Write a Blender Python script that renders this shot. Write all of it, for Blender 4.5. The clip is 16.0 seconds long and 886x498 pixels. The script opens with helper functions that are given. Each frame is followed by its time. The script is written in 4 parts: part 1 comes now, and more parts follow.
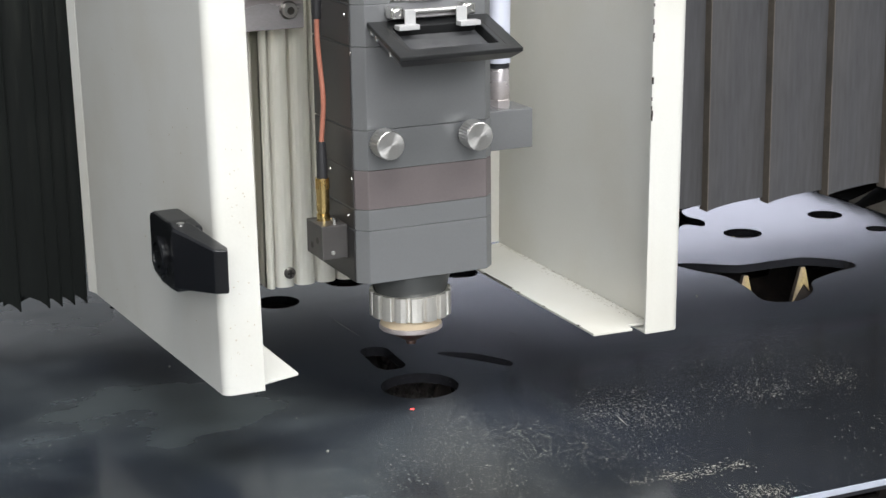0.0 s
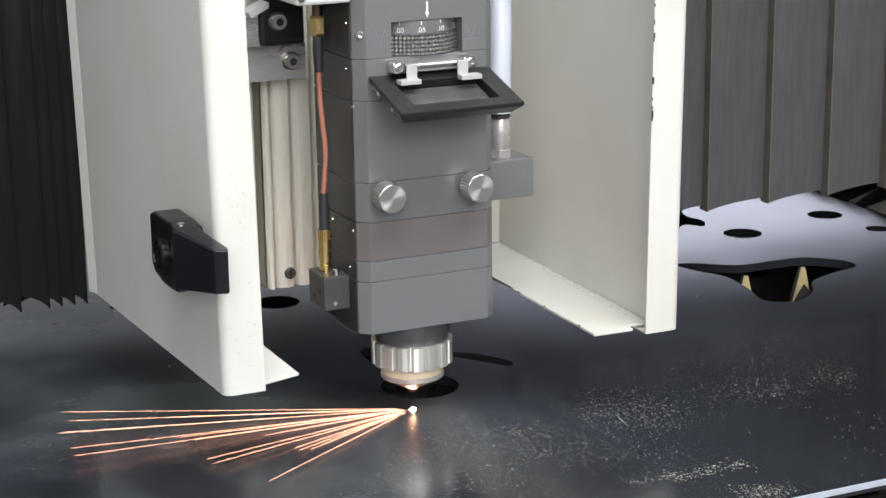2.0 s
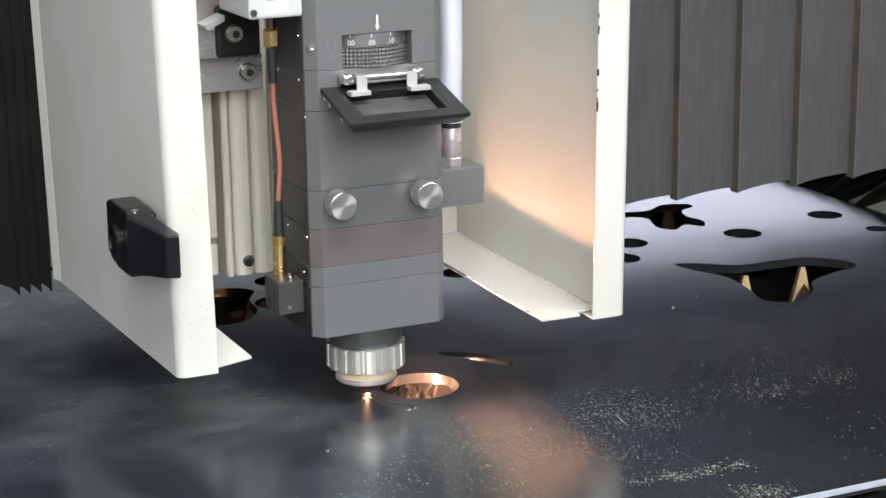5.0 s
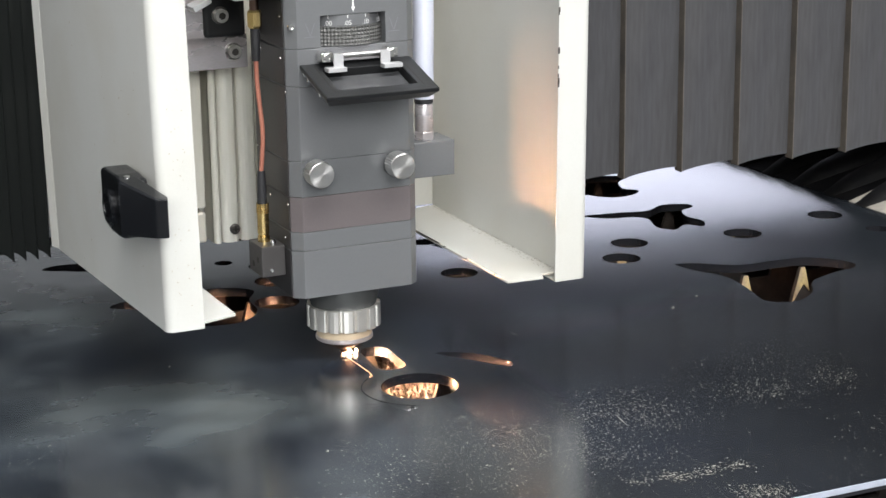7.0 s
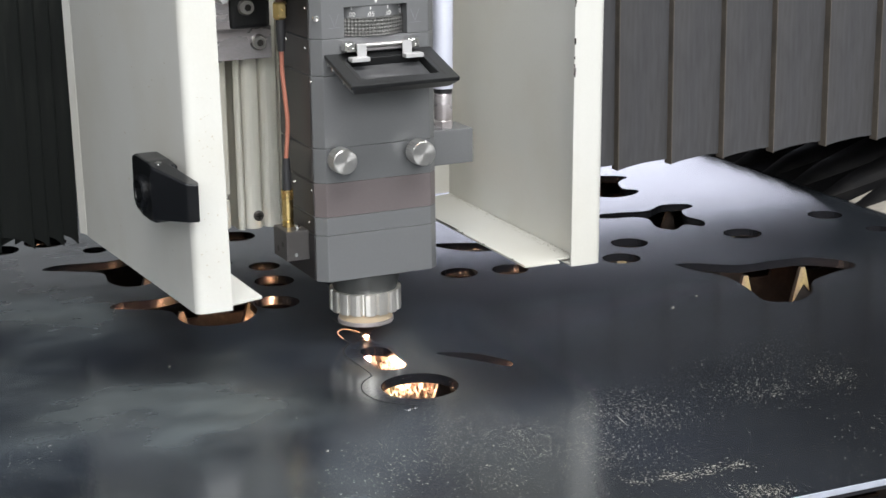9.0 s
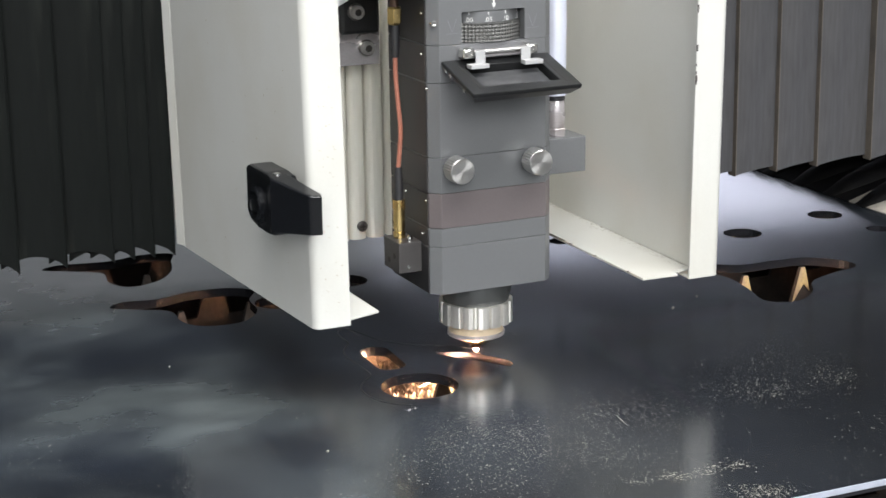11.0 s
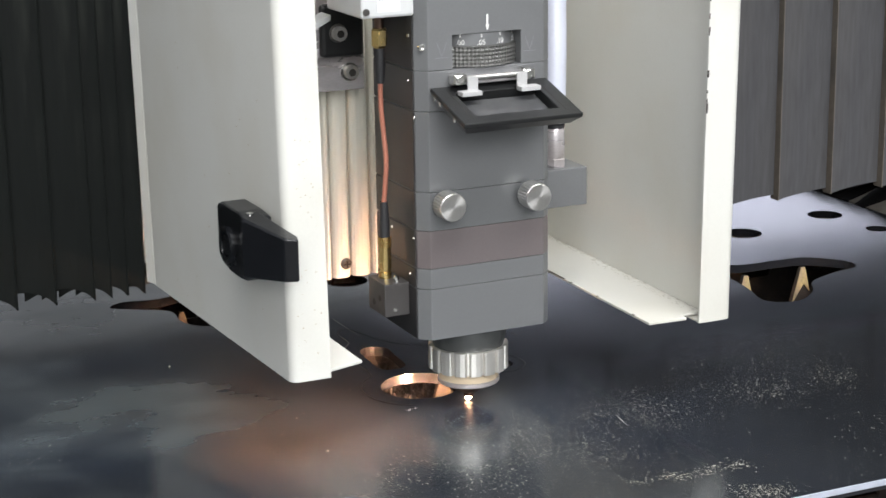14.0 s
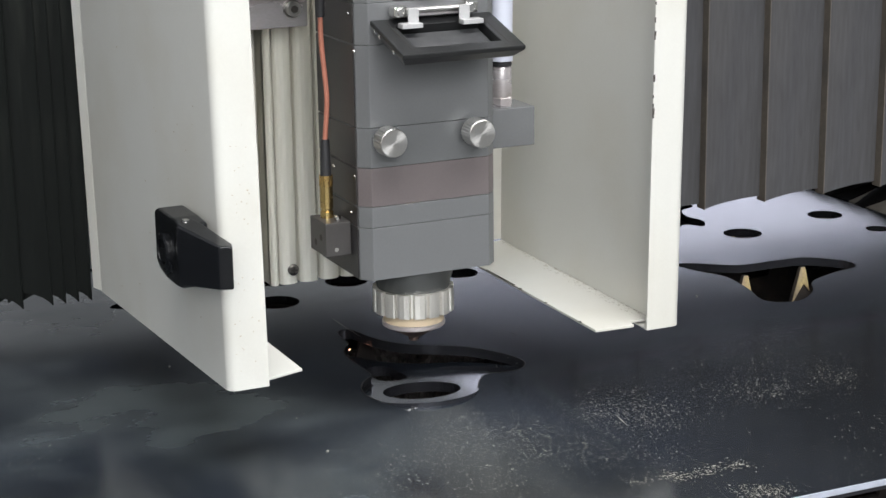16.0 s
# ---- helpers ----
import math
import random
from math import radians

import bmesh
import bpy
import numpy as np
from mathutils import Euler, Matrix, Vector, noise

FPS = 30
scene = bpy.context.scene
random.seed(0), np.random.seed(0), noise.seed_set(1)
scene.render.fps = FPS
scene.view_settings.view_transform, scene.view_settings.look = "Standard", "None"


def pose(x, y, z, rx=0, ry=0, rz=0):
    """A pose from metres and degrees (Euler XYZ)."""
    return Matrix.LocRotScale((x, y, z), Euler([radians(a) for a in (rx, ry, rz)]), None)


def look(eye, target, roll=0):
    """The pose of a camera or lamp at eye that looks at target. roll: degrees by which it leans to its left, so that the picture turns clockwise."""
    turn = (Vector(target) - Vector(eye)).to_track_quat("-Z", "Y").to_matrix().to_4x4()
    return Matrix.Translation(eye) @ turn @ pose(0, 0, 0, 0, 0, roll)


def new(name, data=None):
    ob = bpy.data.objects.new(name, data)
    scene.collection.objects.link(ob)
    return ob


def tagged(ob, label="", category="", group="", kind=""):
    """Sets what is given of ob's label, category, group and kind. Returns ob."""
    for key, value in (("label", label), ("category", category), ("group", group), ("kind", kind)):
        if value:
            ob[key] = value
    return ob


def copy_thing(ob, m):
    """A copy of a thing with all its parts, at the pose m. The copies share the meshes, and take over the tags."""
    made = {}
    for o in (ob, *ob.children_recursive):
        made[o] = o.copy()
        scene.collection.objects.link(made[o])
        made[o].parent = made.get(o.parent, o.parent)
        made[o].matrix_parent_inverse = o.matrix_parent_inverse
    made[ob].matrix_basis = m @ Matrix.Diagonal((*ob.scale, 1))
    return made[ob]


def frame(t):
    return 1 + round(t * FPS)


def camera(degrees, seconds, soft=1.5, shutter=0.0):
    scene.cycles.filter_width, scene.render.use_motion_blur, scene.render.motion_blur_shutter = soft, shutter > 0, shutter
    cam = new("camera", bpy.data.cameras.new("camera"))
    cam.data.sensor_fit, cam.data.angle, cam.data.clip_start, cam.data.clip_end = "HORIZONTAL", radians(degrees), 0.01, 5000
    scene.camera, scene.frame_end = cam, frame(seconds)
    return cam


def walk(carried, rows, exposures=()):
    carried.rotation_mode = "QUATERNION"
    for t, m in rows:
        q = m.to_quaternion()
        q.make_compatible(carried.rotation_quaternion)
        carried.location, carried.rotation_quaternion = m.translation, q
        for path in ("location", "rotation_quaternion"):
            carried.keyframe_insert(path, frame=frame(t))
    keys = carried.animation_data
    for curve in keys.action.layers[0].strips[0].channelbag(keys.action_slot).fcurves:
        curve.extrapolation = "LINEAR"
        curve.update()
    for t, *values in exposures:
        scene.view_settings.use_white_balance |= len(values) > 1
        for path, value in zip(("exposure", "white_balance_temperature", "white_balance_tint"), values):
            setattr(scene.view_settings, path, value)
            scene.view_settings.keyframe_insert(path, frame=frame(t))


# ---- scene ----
from mathutils import geometry

U = 0.001                       # all plan numbers below are millimetres

# ---------------------------------------------------------------- camera
cam = camera(26.49, 16.0, 1.5, 0.5)
EYE = Vector((-399.8, -917.8, 360.0)) * U
AIM = EYE + Vector((math.sin(radians(24.6)) * math.cos(radians(14.93)),
                    math.cos(radians(24.6)) * math.cos(radians(14.93)),
                    -math.sin(radians(14.93))))
walk(cam, [(0.0, look(EYE, AIM, -0.8)), (16.0, look(EYE, AIM, -0.8))],
     [(0.0, 0.11), (3.5, 0.08), (4.5, 0.12), (7.0, 0.16), (8.5, 0.06), (11.0, 0.17), (13.0, 0.17), (14.5, 0.10), (15.2, 0.02), (16.0, 0.02)])

# ---------------------------------------------------------------- world and large lights
world = bpy.data.worlds.new("hall_sky")
scene.world = world
world.use_nodes = True
wn = world.node_tree
sky = wn.nodes.new("ShaderNodeTexSky")
sky.sky_type = "NISHITA"
sky.sun_disc = False
sky.sun_elevation, sky.sun_rotation = radians(50), radians(200)
wn.links.new(sky.outputs[0], wn.nodes["Background"].inputs[0])
wn.nodes["Background"].inputs[1].default_value = 0.08


def area_lamp(name, eye, target, sx, sy, watts, colour=(1, 1, 1)):
    la = bpy.data.lights.new(name, "AREA")
    la.shape, la.size, la.size_y, la.energy, la.color = "RECTANGLE", sx, sy, watts, colour
    ob = new(name, la)
    ob.matrix_world = look(eye, target)
    return ob


# unseen area lamps added overhead, behind the machine and behind the camera
area_lamp("skylight_lamp", (0.3, -1.9, 3.6), (0.2, -1.2, 0), 4.0, 1.2, 255, (0.99, 0.99, 1.0))
area_lamp("skylight_lamp", (0.6, 2.2, 3.9), (0.6, 2.21, 0), 5.0, 1.0, 60, (0.93, 0.96, 1.0))
# these two give the brightness that the sheet reflects from behind
area_lamp("window_lamp", (3.2, 4.85, 0.62), (2.4, 0, 0.3), 4.8, 1.15, 78, (0.80, 0.82, 1.0))
area_lamp("window_lamp", (3.2, 4.87, 1.72), (2.4, 0, 0.9), 4.8, 0.95, 12, (0.80, 0.81, 1.0))
area_lamp("window_lamp", (-1.3, -5.45, 2.5), (0.0, 0, 0.3), 5.2, 2.2, 375, (0.985, 0.99, 1.0))


# ---------------------------------------------------------------- materials
def material(name, colour, rough=0.5, metal=0.0, vary=0.15, grain=300.0, blot=14.0, bump=0.02,
             second=None, amount=0.5, edge=(0.45, 0.65), rough_vary=0.1, stretch=None, spec=0.5):
    m = bpy.data.materials.new(name)
    m.use_nodes = True
    n, l = m.node_tree.nodes, m.node_tree.links
    b = n["Principled BSDF"]
    b.inputs["Metallic"].default_value = metal
    b.inputs["Specular IOR Level"].default_value = spec
    tc = n.new("ShaderNodeTexCoord")
    src = tc.outputs["Object"]
    if stretch:
        mp = n.new("ShaderNodeMapping")
        mp.inputs["Scale"].default_value = stretch
        l.new(src, mp.inputs["Vector"])
        src = mp.outputs[0]
    fine, big = n.new("ShaderNodeTexNoise"), n.new("ShaderNodeTexNoise")
    for t, s, d in ((fine, grain, 3.0), (big, blot, 5.0)):
        t.inputs["Scale"].default_value, t.inputs["Detail"].default_value = s, d
        l.new(src, t.inputs["Vector"])
    ramp = n.new("ShaderNodeMapRange")
    ramp.inputs["From Min"].default_value, ramp.inputs["From Max"].default_value = edge
    ramp.inputs["To Max"].default_value = amount
    l.new(big.outputs["Fac"], ramp.inputs["Value"])
    mix = n.new("ShaderNodeMix")
    mix.data_type = "RGBA"
    mix.inputs[6].default_value = (*colour, 1)
    mix.inputs[7].default_value = (*(second or tuple(c * 0.8 for c in colour)), 1)
    l.new(ramp.outputs[0], mix.inputs[0])
    hsv = n.new("ShaderNodeHueSaturation")
    val = n.new("ShaderNodeMapRange")
    val.inputs["To Min"].default_value, val.inputs["To Max"].default_value = 1 - vary, 1 + vary
    l.new(fine.outputs["Fac"], val.inputs["Value"])
    l.new(val.outputs[0], hsv.inputs["Value"])
    l.new(mix.outputs[2], hsv.inputs["Color"])
    l.new(hsv.outputs[0], b.inputs["Base Color"])
    rr = n.new("ShaderNodeMapRange")
    rr.inputs["To Min"].default_value, rr.inputs["To Max"].default_value = max(0.03, rough - rough_vary), min(1, rough + rough_vary)
    l.new(big.outputs["Fac"], rr.inputs["Value"])
    l.new(rr.outputs[0], b.inputs["Roughness"])
    if bump:
        bp = n.new("ShaderNodeBump")
        bp.inputs["Strength"].default_value, bp.inputs["Distance"].default_value = min(1.0, bump * 10), 0.0004
        l.new(fine.outputs["Fac"], bp.inputs["Height"])
        l.new(bp.outputs[0], b.inputs["Normal"])
    return m


def glowing(name, colour, strength):
    m = bpy.data.materials.new(name)
    m.use_nodes = True
    b = m.node_tree.nodes["Principled BSDF"]
    b.inputs["Base Color"].default_value = (*colour, 1)
    b.inputs["Emission Color"].default_value = (*colour, 1)
    b.inputs["Emission Strength"].default_value = strength
    return m


def plate_material():
    """Hot-rolled sheet: dark oxide skin with milky clouds, pale flaked scale and fine scratches."""
    m = material("mill_scale", (0.0105, 0.0125, 0.0160), 0.185, 0.0, 0.42, 330, 7, 0.014,
                 (0.0200, 0.0235, 0.0275), 0.85, (0.40, 0.68), 0.07, None, 0.88)
    n, l = m.node_tree.nodes, m.node_tree.links
    b = n["Principled BSDF"]
    tc = next(x for x in n if x.type == "TEX_COORD")
    old = b.inputs["Base Color"].links[0].from_socket
    # rust-pale flakes, gathered in drifts
    fl, dr = n.new("ShaderNodeTexVoronoi"), n.new("ShaderNodeTexNoise")
    fl.inputs["Scale"].default_value = 1080
    dr.inputs["Scale"].default_value, dr.inputs["Detail"].default_value = 11, 5
    mp = n.new("ShaderNodeMapping")
    mp.inputs["Scale"].default_value = (0.55, 1.3, 1)
    mp.inputs["Rotation"].default_value = (0, 0, radians(-12))
    l.new(tc.outputs["Object"], fl.inputs["Vector"])
    l.new(tc.outputs["Object"], mp.inputs["Vector"])
    l.new(mp.outputs[0], dr.inputs["Vector"])
    sep = n.new("ShaderNodeSeparateXYZ")
    l.new(tc.outputs["Object"], sep.inputs[0])
    near = n.new("ShaderNodeMapRange")          # the flaked stretch lies along the front edge
    near.inputs["From Min"].default_value, near.inputs["From Max"].default_value = 0.06, -0.06
    l.new(sep.outputs["Y"], near.inputs["Value"])
    a = n.new("ShaderNodeMapRange")
    a.inputs["From Min"].default_value, a.inputs["From Max"].default_value = 0.36, 0.64
    l.new(dr.outputs["Fac"], a.inputs["Value"])
    mu = n.new("ShaderNodeMath")
    mu.operation = "MULTIPLY"
    l.new(a.outputs[0], mu.inputs[0])
    l.new(near.outputs[0], mu.inputs[1])
    east = n.new("ShaderNodeMapRange")
    east.inputs["From Min"].default_value, east.inputs["From Max"].default_value = -0.14, 0.02
    east.inputs["To Min"].default_value = 0.25
    l.new(sep.outputs["X"], east.inputs["Value"])
    mv = n.new("ShaderNodeMath")
    mv.operation = "MULTIPLY"
    l.new(mu.outputs[0], mv.inputs[0])
    l.new(east.outputs[0], mv.inputs[1])
    mu = mv
    sc = n.new("ShaderNodeSeparateColor")
    l.new(fl.outputs["Color"], sc.inputs[0])
    has = n.new("ShaderNodeMath")               # only some cells carry a flake, most of them where the drift is thick
    has.operation = "LESS_THAN"
    th = n.new("ShaderNodeMath")
    th.operation = "MULTIPLY_ADD"
    th.inputs[1].default_value, th.inputs[2].default_value = 0.40, 0.004
    l.new(mu.outputs[0], th.inputs[0])
    l.new(sc.outputs[0], has.inputs[0])
    l.new(th.outputs[0], has.inputs[1])
    size = n.new("ShaderNodeMapRange")
    size.inputs["To Min"].default_value, size.inputs["To Max"].default_value = 0.08, 0.34
    l.new(sc.outputs[1], size.inputs["Value"])
    dot = n.new("ShaderNodeMath")
    dot.operation = "LESS_THAN"
    l.new(fl.outputs["Distance"], dot.inputs[0])
    l.new(size.outputs[0], dot.inputs[1])
    gt = n.new("ShaderNodeMath")
    gt.operation = "MULTIPLY"
    l.new(has.outputs[0], gt.inputs[0])
    l.new(dot.outputs[0], gt.inputs[1])
    mix = n.new("ShaderNodeMix")
    mix.data_type = "RGBA"
    l.new(gt.outputs[0], mix.inputs[0])
    l.new(old, mix.inputs[6])
    mix.inputs[7].default_value = (0.25, 0.235, 0.19, 1)
    # milky bloom on one side of the sheet
    cl = n.new("ShaderNodeTexNoise")
    cl.inputs["Scale"].default_value, cl.inputs["Detail"].default_value = 9, 2.5
    l.new(tc.outputs["Object"], cl.inputs["Vector"])
    side = n.new("ShaderNodeMapRange")
    side.inputs["From Min"].default_value, side.inputs["From Max"].default_value = 0.05, -0.13
    l.new(sep.outputs["X"], side.inputs["Value"])
    sm = n.new("ShaderNodeMath")
    sm.operation = "MULTIPLY"
    cr = n.new("ShaderNodeMapRange")
    cr.inputs["From Min"].default_value, cr.inputs["From Max"].default_value = 0.36, 0.68
    l.new(cl.outputs["Fac"], cr.inputs["Value"])
    l.new(cr.outputs[0], sm.inputs[0])
    l.new(side.outputs[0], sm.inputs[1])
    mot = n.new("ShaderNodeTexNoise")           # wiped and scuffed at a finer scale
    mot.inputs["Scale"].default_value, mot.inputs["Detail"].default_value, mot.inputs["Roughness"].default_value = 42, 6, 0.58
    l.new(mp.outputs[0], mot.inputs["Vector"])
    mr = n.new("ShaderNodeMapRange")
    mr.inputs["From Min"].default_value, mr.inputs["From Max"].default_value = 0.32, 0.68
    mr.inputs["To Min"].default_value, mr.inputs["To Max"].default_value = 0.5, 1.2
    l.new(mot.outputs["Fac"], mr.inputs["Value"])
    fade = n.new("ShaderNodeMapRange")
    fade.inputs["From Min"].default_value, fade.inputs["From Max"].default_value = -0.27, -0.13
    fade.inputs["To Min"].default_value = 0.35
    l.new(sep.outputs["X"], fade.inputs["Value"])
    for extra in (mr, fade):
        times = n.new("ShaderNodeMath")
        times.operation = "MULTIPLY"
        l.new(sm.outputs[0], times.inputs[0])
        l.new(extra.outputs[0], times.inputs[1])
        sm = times
    for soft in (cr, side, near, east, fade):
        soft.interpolation_type = "SMOOTHSTEP"
    mx = n.new("ShaderNodeMix")
    mx.data_type = "RGBA"
    l.new(sm.outputs[0], mx.inputs[0])
    l.new(mix.outputs[2], mx.inputs[6])
    mx.inputs[7].default_value = (0.080, 0.093, 0.094, 1)
    # blue tint added in broad drifts, fading out towards the right
    bl = n.new("ShaderNodeTexNoise")
    bl.inputs["Scale"].default_value, bl.inputs["Detail"].default_value = 6, 6
    l.new(mp.outputs[0], bl.inputs["Vector"])
    bf = n.new("ShaderNodeMapRange")
    bf.inputs["From Min"].default_value, bf.inputs["From Max"].default_value = 0.38, 0.66
    bf.inputs["To Max"].default_value = 0.5
    l.new(bl.outputs["Fac"], bf.inputs["Value"])
    be = n.new("ShaderNodeMapRange")
    be.inputs["From Min"].default_value, be.inputs["From Max"].default_value = 0.26, 0.08
    l.new(sep.outputs["X"], be.inputs["Value"])
    bm_ = n.new("ShaderNodeMath")
    bm_.operation = "MULTIPLY"
    l.new(bf.outputs[0], bm_.inputs[0])
    l.new(be.outputs[0], bm_.inputs[1])
    mb = n.new("ShaderNodeMix")
    mb.data_type = "RGBA"
    mb.blend_type = "ADD"
    l.new(bm_.outputs[0], mb.inputs[0])
    l.new(mx.outputs[2], mb.inputs[6])
    mb.inputs[7].default_value = (0.006, 0.011, 0.024, 1)
    # the flaked corner has lost its shine
    wob = n.new("ShaderNodeMath")
    wob.operation = "MULTIPLY_ADD"
    wob.inputs[1].default_value = 0.16
    l.new(bl.outputs["Fac"], wob.inputs[0])
    l.new(sep.outputs["X"], wob.inputs[2])
    de = n.new("ShaderNodeMapRange")
    de.inputs["From Min"].default_value, de.inputs["From Max"].default_value = 0.16, 0.27
    l.new(wob.outputs[0], de.inputs["Value"])
    dn = n.new("ShaderNodeMapRange")
    dn.inputs["From Min"].default_value, dn.inputs["From Max"].default_value = 0.12, -0.02
    l.new(sep.outputs["Y"], dn.inputs["Value"])
    dm = n.new("ShaderNodeMath")
    dm.operation = "MULTIPLY"
    l.new(de.outputs[0], dm.inputs[0])
    l.new(dn.outputs[0], dm.inputs[1])
    dk = n.new("ShaderNodeMix")                 # and is darker in colour
    dk.data_type, dk.blend_type = "RGBA", "MULTIPLY"
    dk.inputs[7].default_value = (0.42, 0.42, 0.44, 1)
    l.new(dm.outputs[0], dk.inputs[0])
    l.new(mb.outputs[2], dk.inputs[6])
    l.new(dk.outputs[2], b.inputs["Base Color"])
    ds = n.new("ShaderNodeMapRange")
    ds.inputs["To Min"].default_value, ds.inputs["To Max"].default_value = 1.0, 0.22
    l.new(dm.outputs[0], ds.inputs["Value"])
    l.new(ds.outputs[0], b.inputs["Specular IOR Level"])
    # the milky bloom is duller than the bare scale
    ro = b.inputs["Roughness"].links[0].from_socket
    dull = n.new("ShaderNodeMath")
    dull.operation = "MULTIPLY_ADD"
    dull.inputs[1].default_value = 0.16
    l.new(sm.outputs[0], dull.inputs[0])
    l.new(ro, dull.inputs[2])
    l.new(dull.outputs[0], b.inputs["Roughness"])
    b.inputs["Specular Tint"].default_value = (0.86, 0.925, 1.0, 1)
    return m


M = {}
M["plate"] = plate_material()
M["cut_face"] = material("cut_steel", (0.045, 0.046, 0.054), 0.20, 0.7, 0.15, 300, 30, 0.01, stretch=(1, 1, 0.05))
M["cream"] = material("cream_paint", (0.575, 0.574, 0.538), 0.42, 0, 0.03, 700, 9, 0.012, (0.50, 0.475, 0.40), 0.7, (0.42, 0.75), 0.06)
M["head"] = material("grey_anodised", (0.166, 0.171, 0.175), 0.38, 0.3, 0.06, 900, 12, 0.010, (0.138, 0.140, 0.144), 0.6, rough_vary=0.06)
# side covers: shade on the head's left is put into this colour
M["head_side"] = material("shaded_side_cover", (0.022, 0.022, 0.023), 0.4, 0.2, 0.12, 700, 16, 0.012, (0.062, 0.055, 0.052), 0.7, (0.4, 0.7), 0.08)
M["head_warm"] = material("brown_grey_anodised", (0.165, 0.143, 0.143), 0.45, 0.3, 0.08, 900, 20, 0.012, (0.148, 0.126, 0.126), 0.6, rough_vary=0.06)
M["cube"] = material("brown_black_anodised", (0.070, 0.066, 0.064), 0.42, 0.3, 0.08, 900, 30, 0.012, (0.055, 0.050, 0.048), 0.6)
M["neck"] = material("dark_anodised", (0.085, 0.088, 0.086), 0.40, 0.3, 0.06, 900, 20, 0.01)
M["ring"] = material("satin_steel", (0.70, 0.68, 0.63), 0.30, 0.75, 0.08, 900, 40, 0.015, rough_vary=0.06)
M["flange"] = material("pinkish_steel", (0.52, 0.47, 0.46), 0.38, 0.5, 0.2, 1500, 60, 0.04)
M["black_part"] = material("black_anodised", (0.011, 0.0115, 0.012), 0.36, 0.1, 0.15, 600, 30, 0.015)
M["black_plastic"] = material("black_plastic", (0.006, 0.0066, 0.008), 0.24, 0, 0.15, 500, 30, 0.02, spec=0.35)
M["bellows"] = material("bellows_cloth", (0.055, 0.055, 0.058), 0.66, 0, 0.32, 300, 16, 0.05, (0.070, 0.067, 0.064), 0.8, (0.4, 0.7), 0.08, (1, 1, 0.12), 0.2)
# left folds: same cloth, the shade of packed pleats put into the colour
M["bellows_dark"] = material("shaded_bellows_cloth", (0.0045, 0.0055, 0.0050), 0.55, 0, 0.4, 400, 38, 0.06, (0.024, 0.026, 0.022), 0.9, (0.50, 0.70), 0.12, (1, 1, 0.10), 0.10)
M["bellows_black"] = material("black_bellows_cloth", (0.0045, 0.0045, 0.005), 0.7, 0, 0.3, 300, 40, 0.05, (0.010, 0.0095, 0.009), 0.8, spec=0.1)
M["bellows_edge"] = material("bellows_worn_edge", (0.085, 0.072, 0.058), 0.7, 0, 0.3, 400, 25, 0.05, (0.05, 0.045, 0.04), 0.8)
M["steel"] = material("brushed_steel", (0.66, 0.65, 0.63), 0.33, 1.0, 0.10, 900, 40, 0.02, rough_vary=0.08)
M["chrome"] = material("bright_plated", (0.80, 0.79, 0.76), 0.16, 1.0, 0.06, 500, 40, 0.01, rough_vary=0.05)
M["plated_bracket"] = material("milled_steel", (0.62, 0.59, 0.60), 0.27, 0.6, 0.15, 700, 26, 0.03, (0.34, 0.29, 0.27), 0.7, stretch=(0.6, 1, 1.6))
M["screw"] = material("dark_screw", (0.20, 0.19, 0.18), 0.3, 1.0, 0.2, 500, 60, 0.02)
M["rail"] = material("clear_anodised", (0.76, 0.75, 0.68), 0.34, 0.12, 0.08, 500, 10, 0.015, (0.66, 0.60, 0.45), 0.7, (0.45, 0.7), 0.06, (1, 1, 0.1))
M["ceramic"] = material("ceramic", (0.72, 0.58, 0.40), 0.4, 0, 0.06, 500, 60, 0.01)
M["copper"] = material("copper", (0.18, 0.12, 0.095), 0.42, 1.0, 0.12, 500, 60, 0.02)
M["brass"] = material("brass", (0.74, 0.55, 0.24), 0.26, 1.0, 0.14, 600, 60, 0.02)
M["cable"] = material("copper_brown_cable", (0.36, 0.14, 0.095), 0.33, 0, 0.2, 700, 60, 0.03)
M["rubber"] = material("black_sleeve", (0.02, 0.02, 0.022), 0.5, 0, 0.15, 600, 60, 0.02)
M["hose"] = material("white_hose", (0.50, 0.52, 0.60), 0.35, 0, 0.04, 500, 30, 0.01)
M["white_box"] = material("white_enamel", (0.50, 0.51, 0.51), 0.4, 0, 0.04, 600, 20, 0.01)
M["ink"] = material("white_print", (0.72, 0.72, 0.70), 0.6, 0, 0.1, 900, 60, 0)
M["label"] = material("white_label", (0.62, 0.63, 0.66), 0.5, 0, 0.05, 700, 60, 0)
M["grey_ink"] = material("grey_print", (0.30, 0.30, 0.33), 0.6, 0, 0.1, 700, 60, 0)
M["faint_ink"] = material("worn_print", (0.22, 0.22, 0.24), 0.6, 0, 0.2, 900, 80, 0)
M["smoked"] = material("smoked_window", (0.05, 0.052, 0.055), 0.14, 0, 0.15, 300, 25, 0.01, (0.09, 0.09, 0.09), 0.6)
M["slat"] = material("burnt_slat", (0.014, 0.011, 0.010), 0.75, 0.2, 0.6, 260, 45, 0.15, (0.040, 0.030, 0.023), 0.9, (0.48, 0.66))
M["slag"] = material("yellow_slag", (0.42, 0.33, 0.16), 0.6, 0.2, 0.4, 400, 60, 0.1, (0.25, 0.2, 0.16), 0.8)
M["dark_crust"] = material("burnt_crust", (0.085, 0.070, 0.060), 0.7, 0.2, 0.4, 400, 60, 0.1, (0.05, 0.042, 0.036), 0.8)
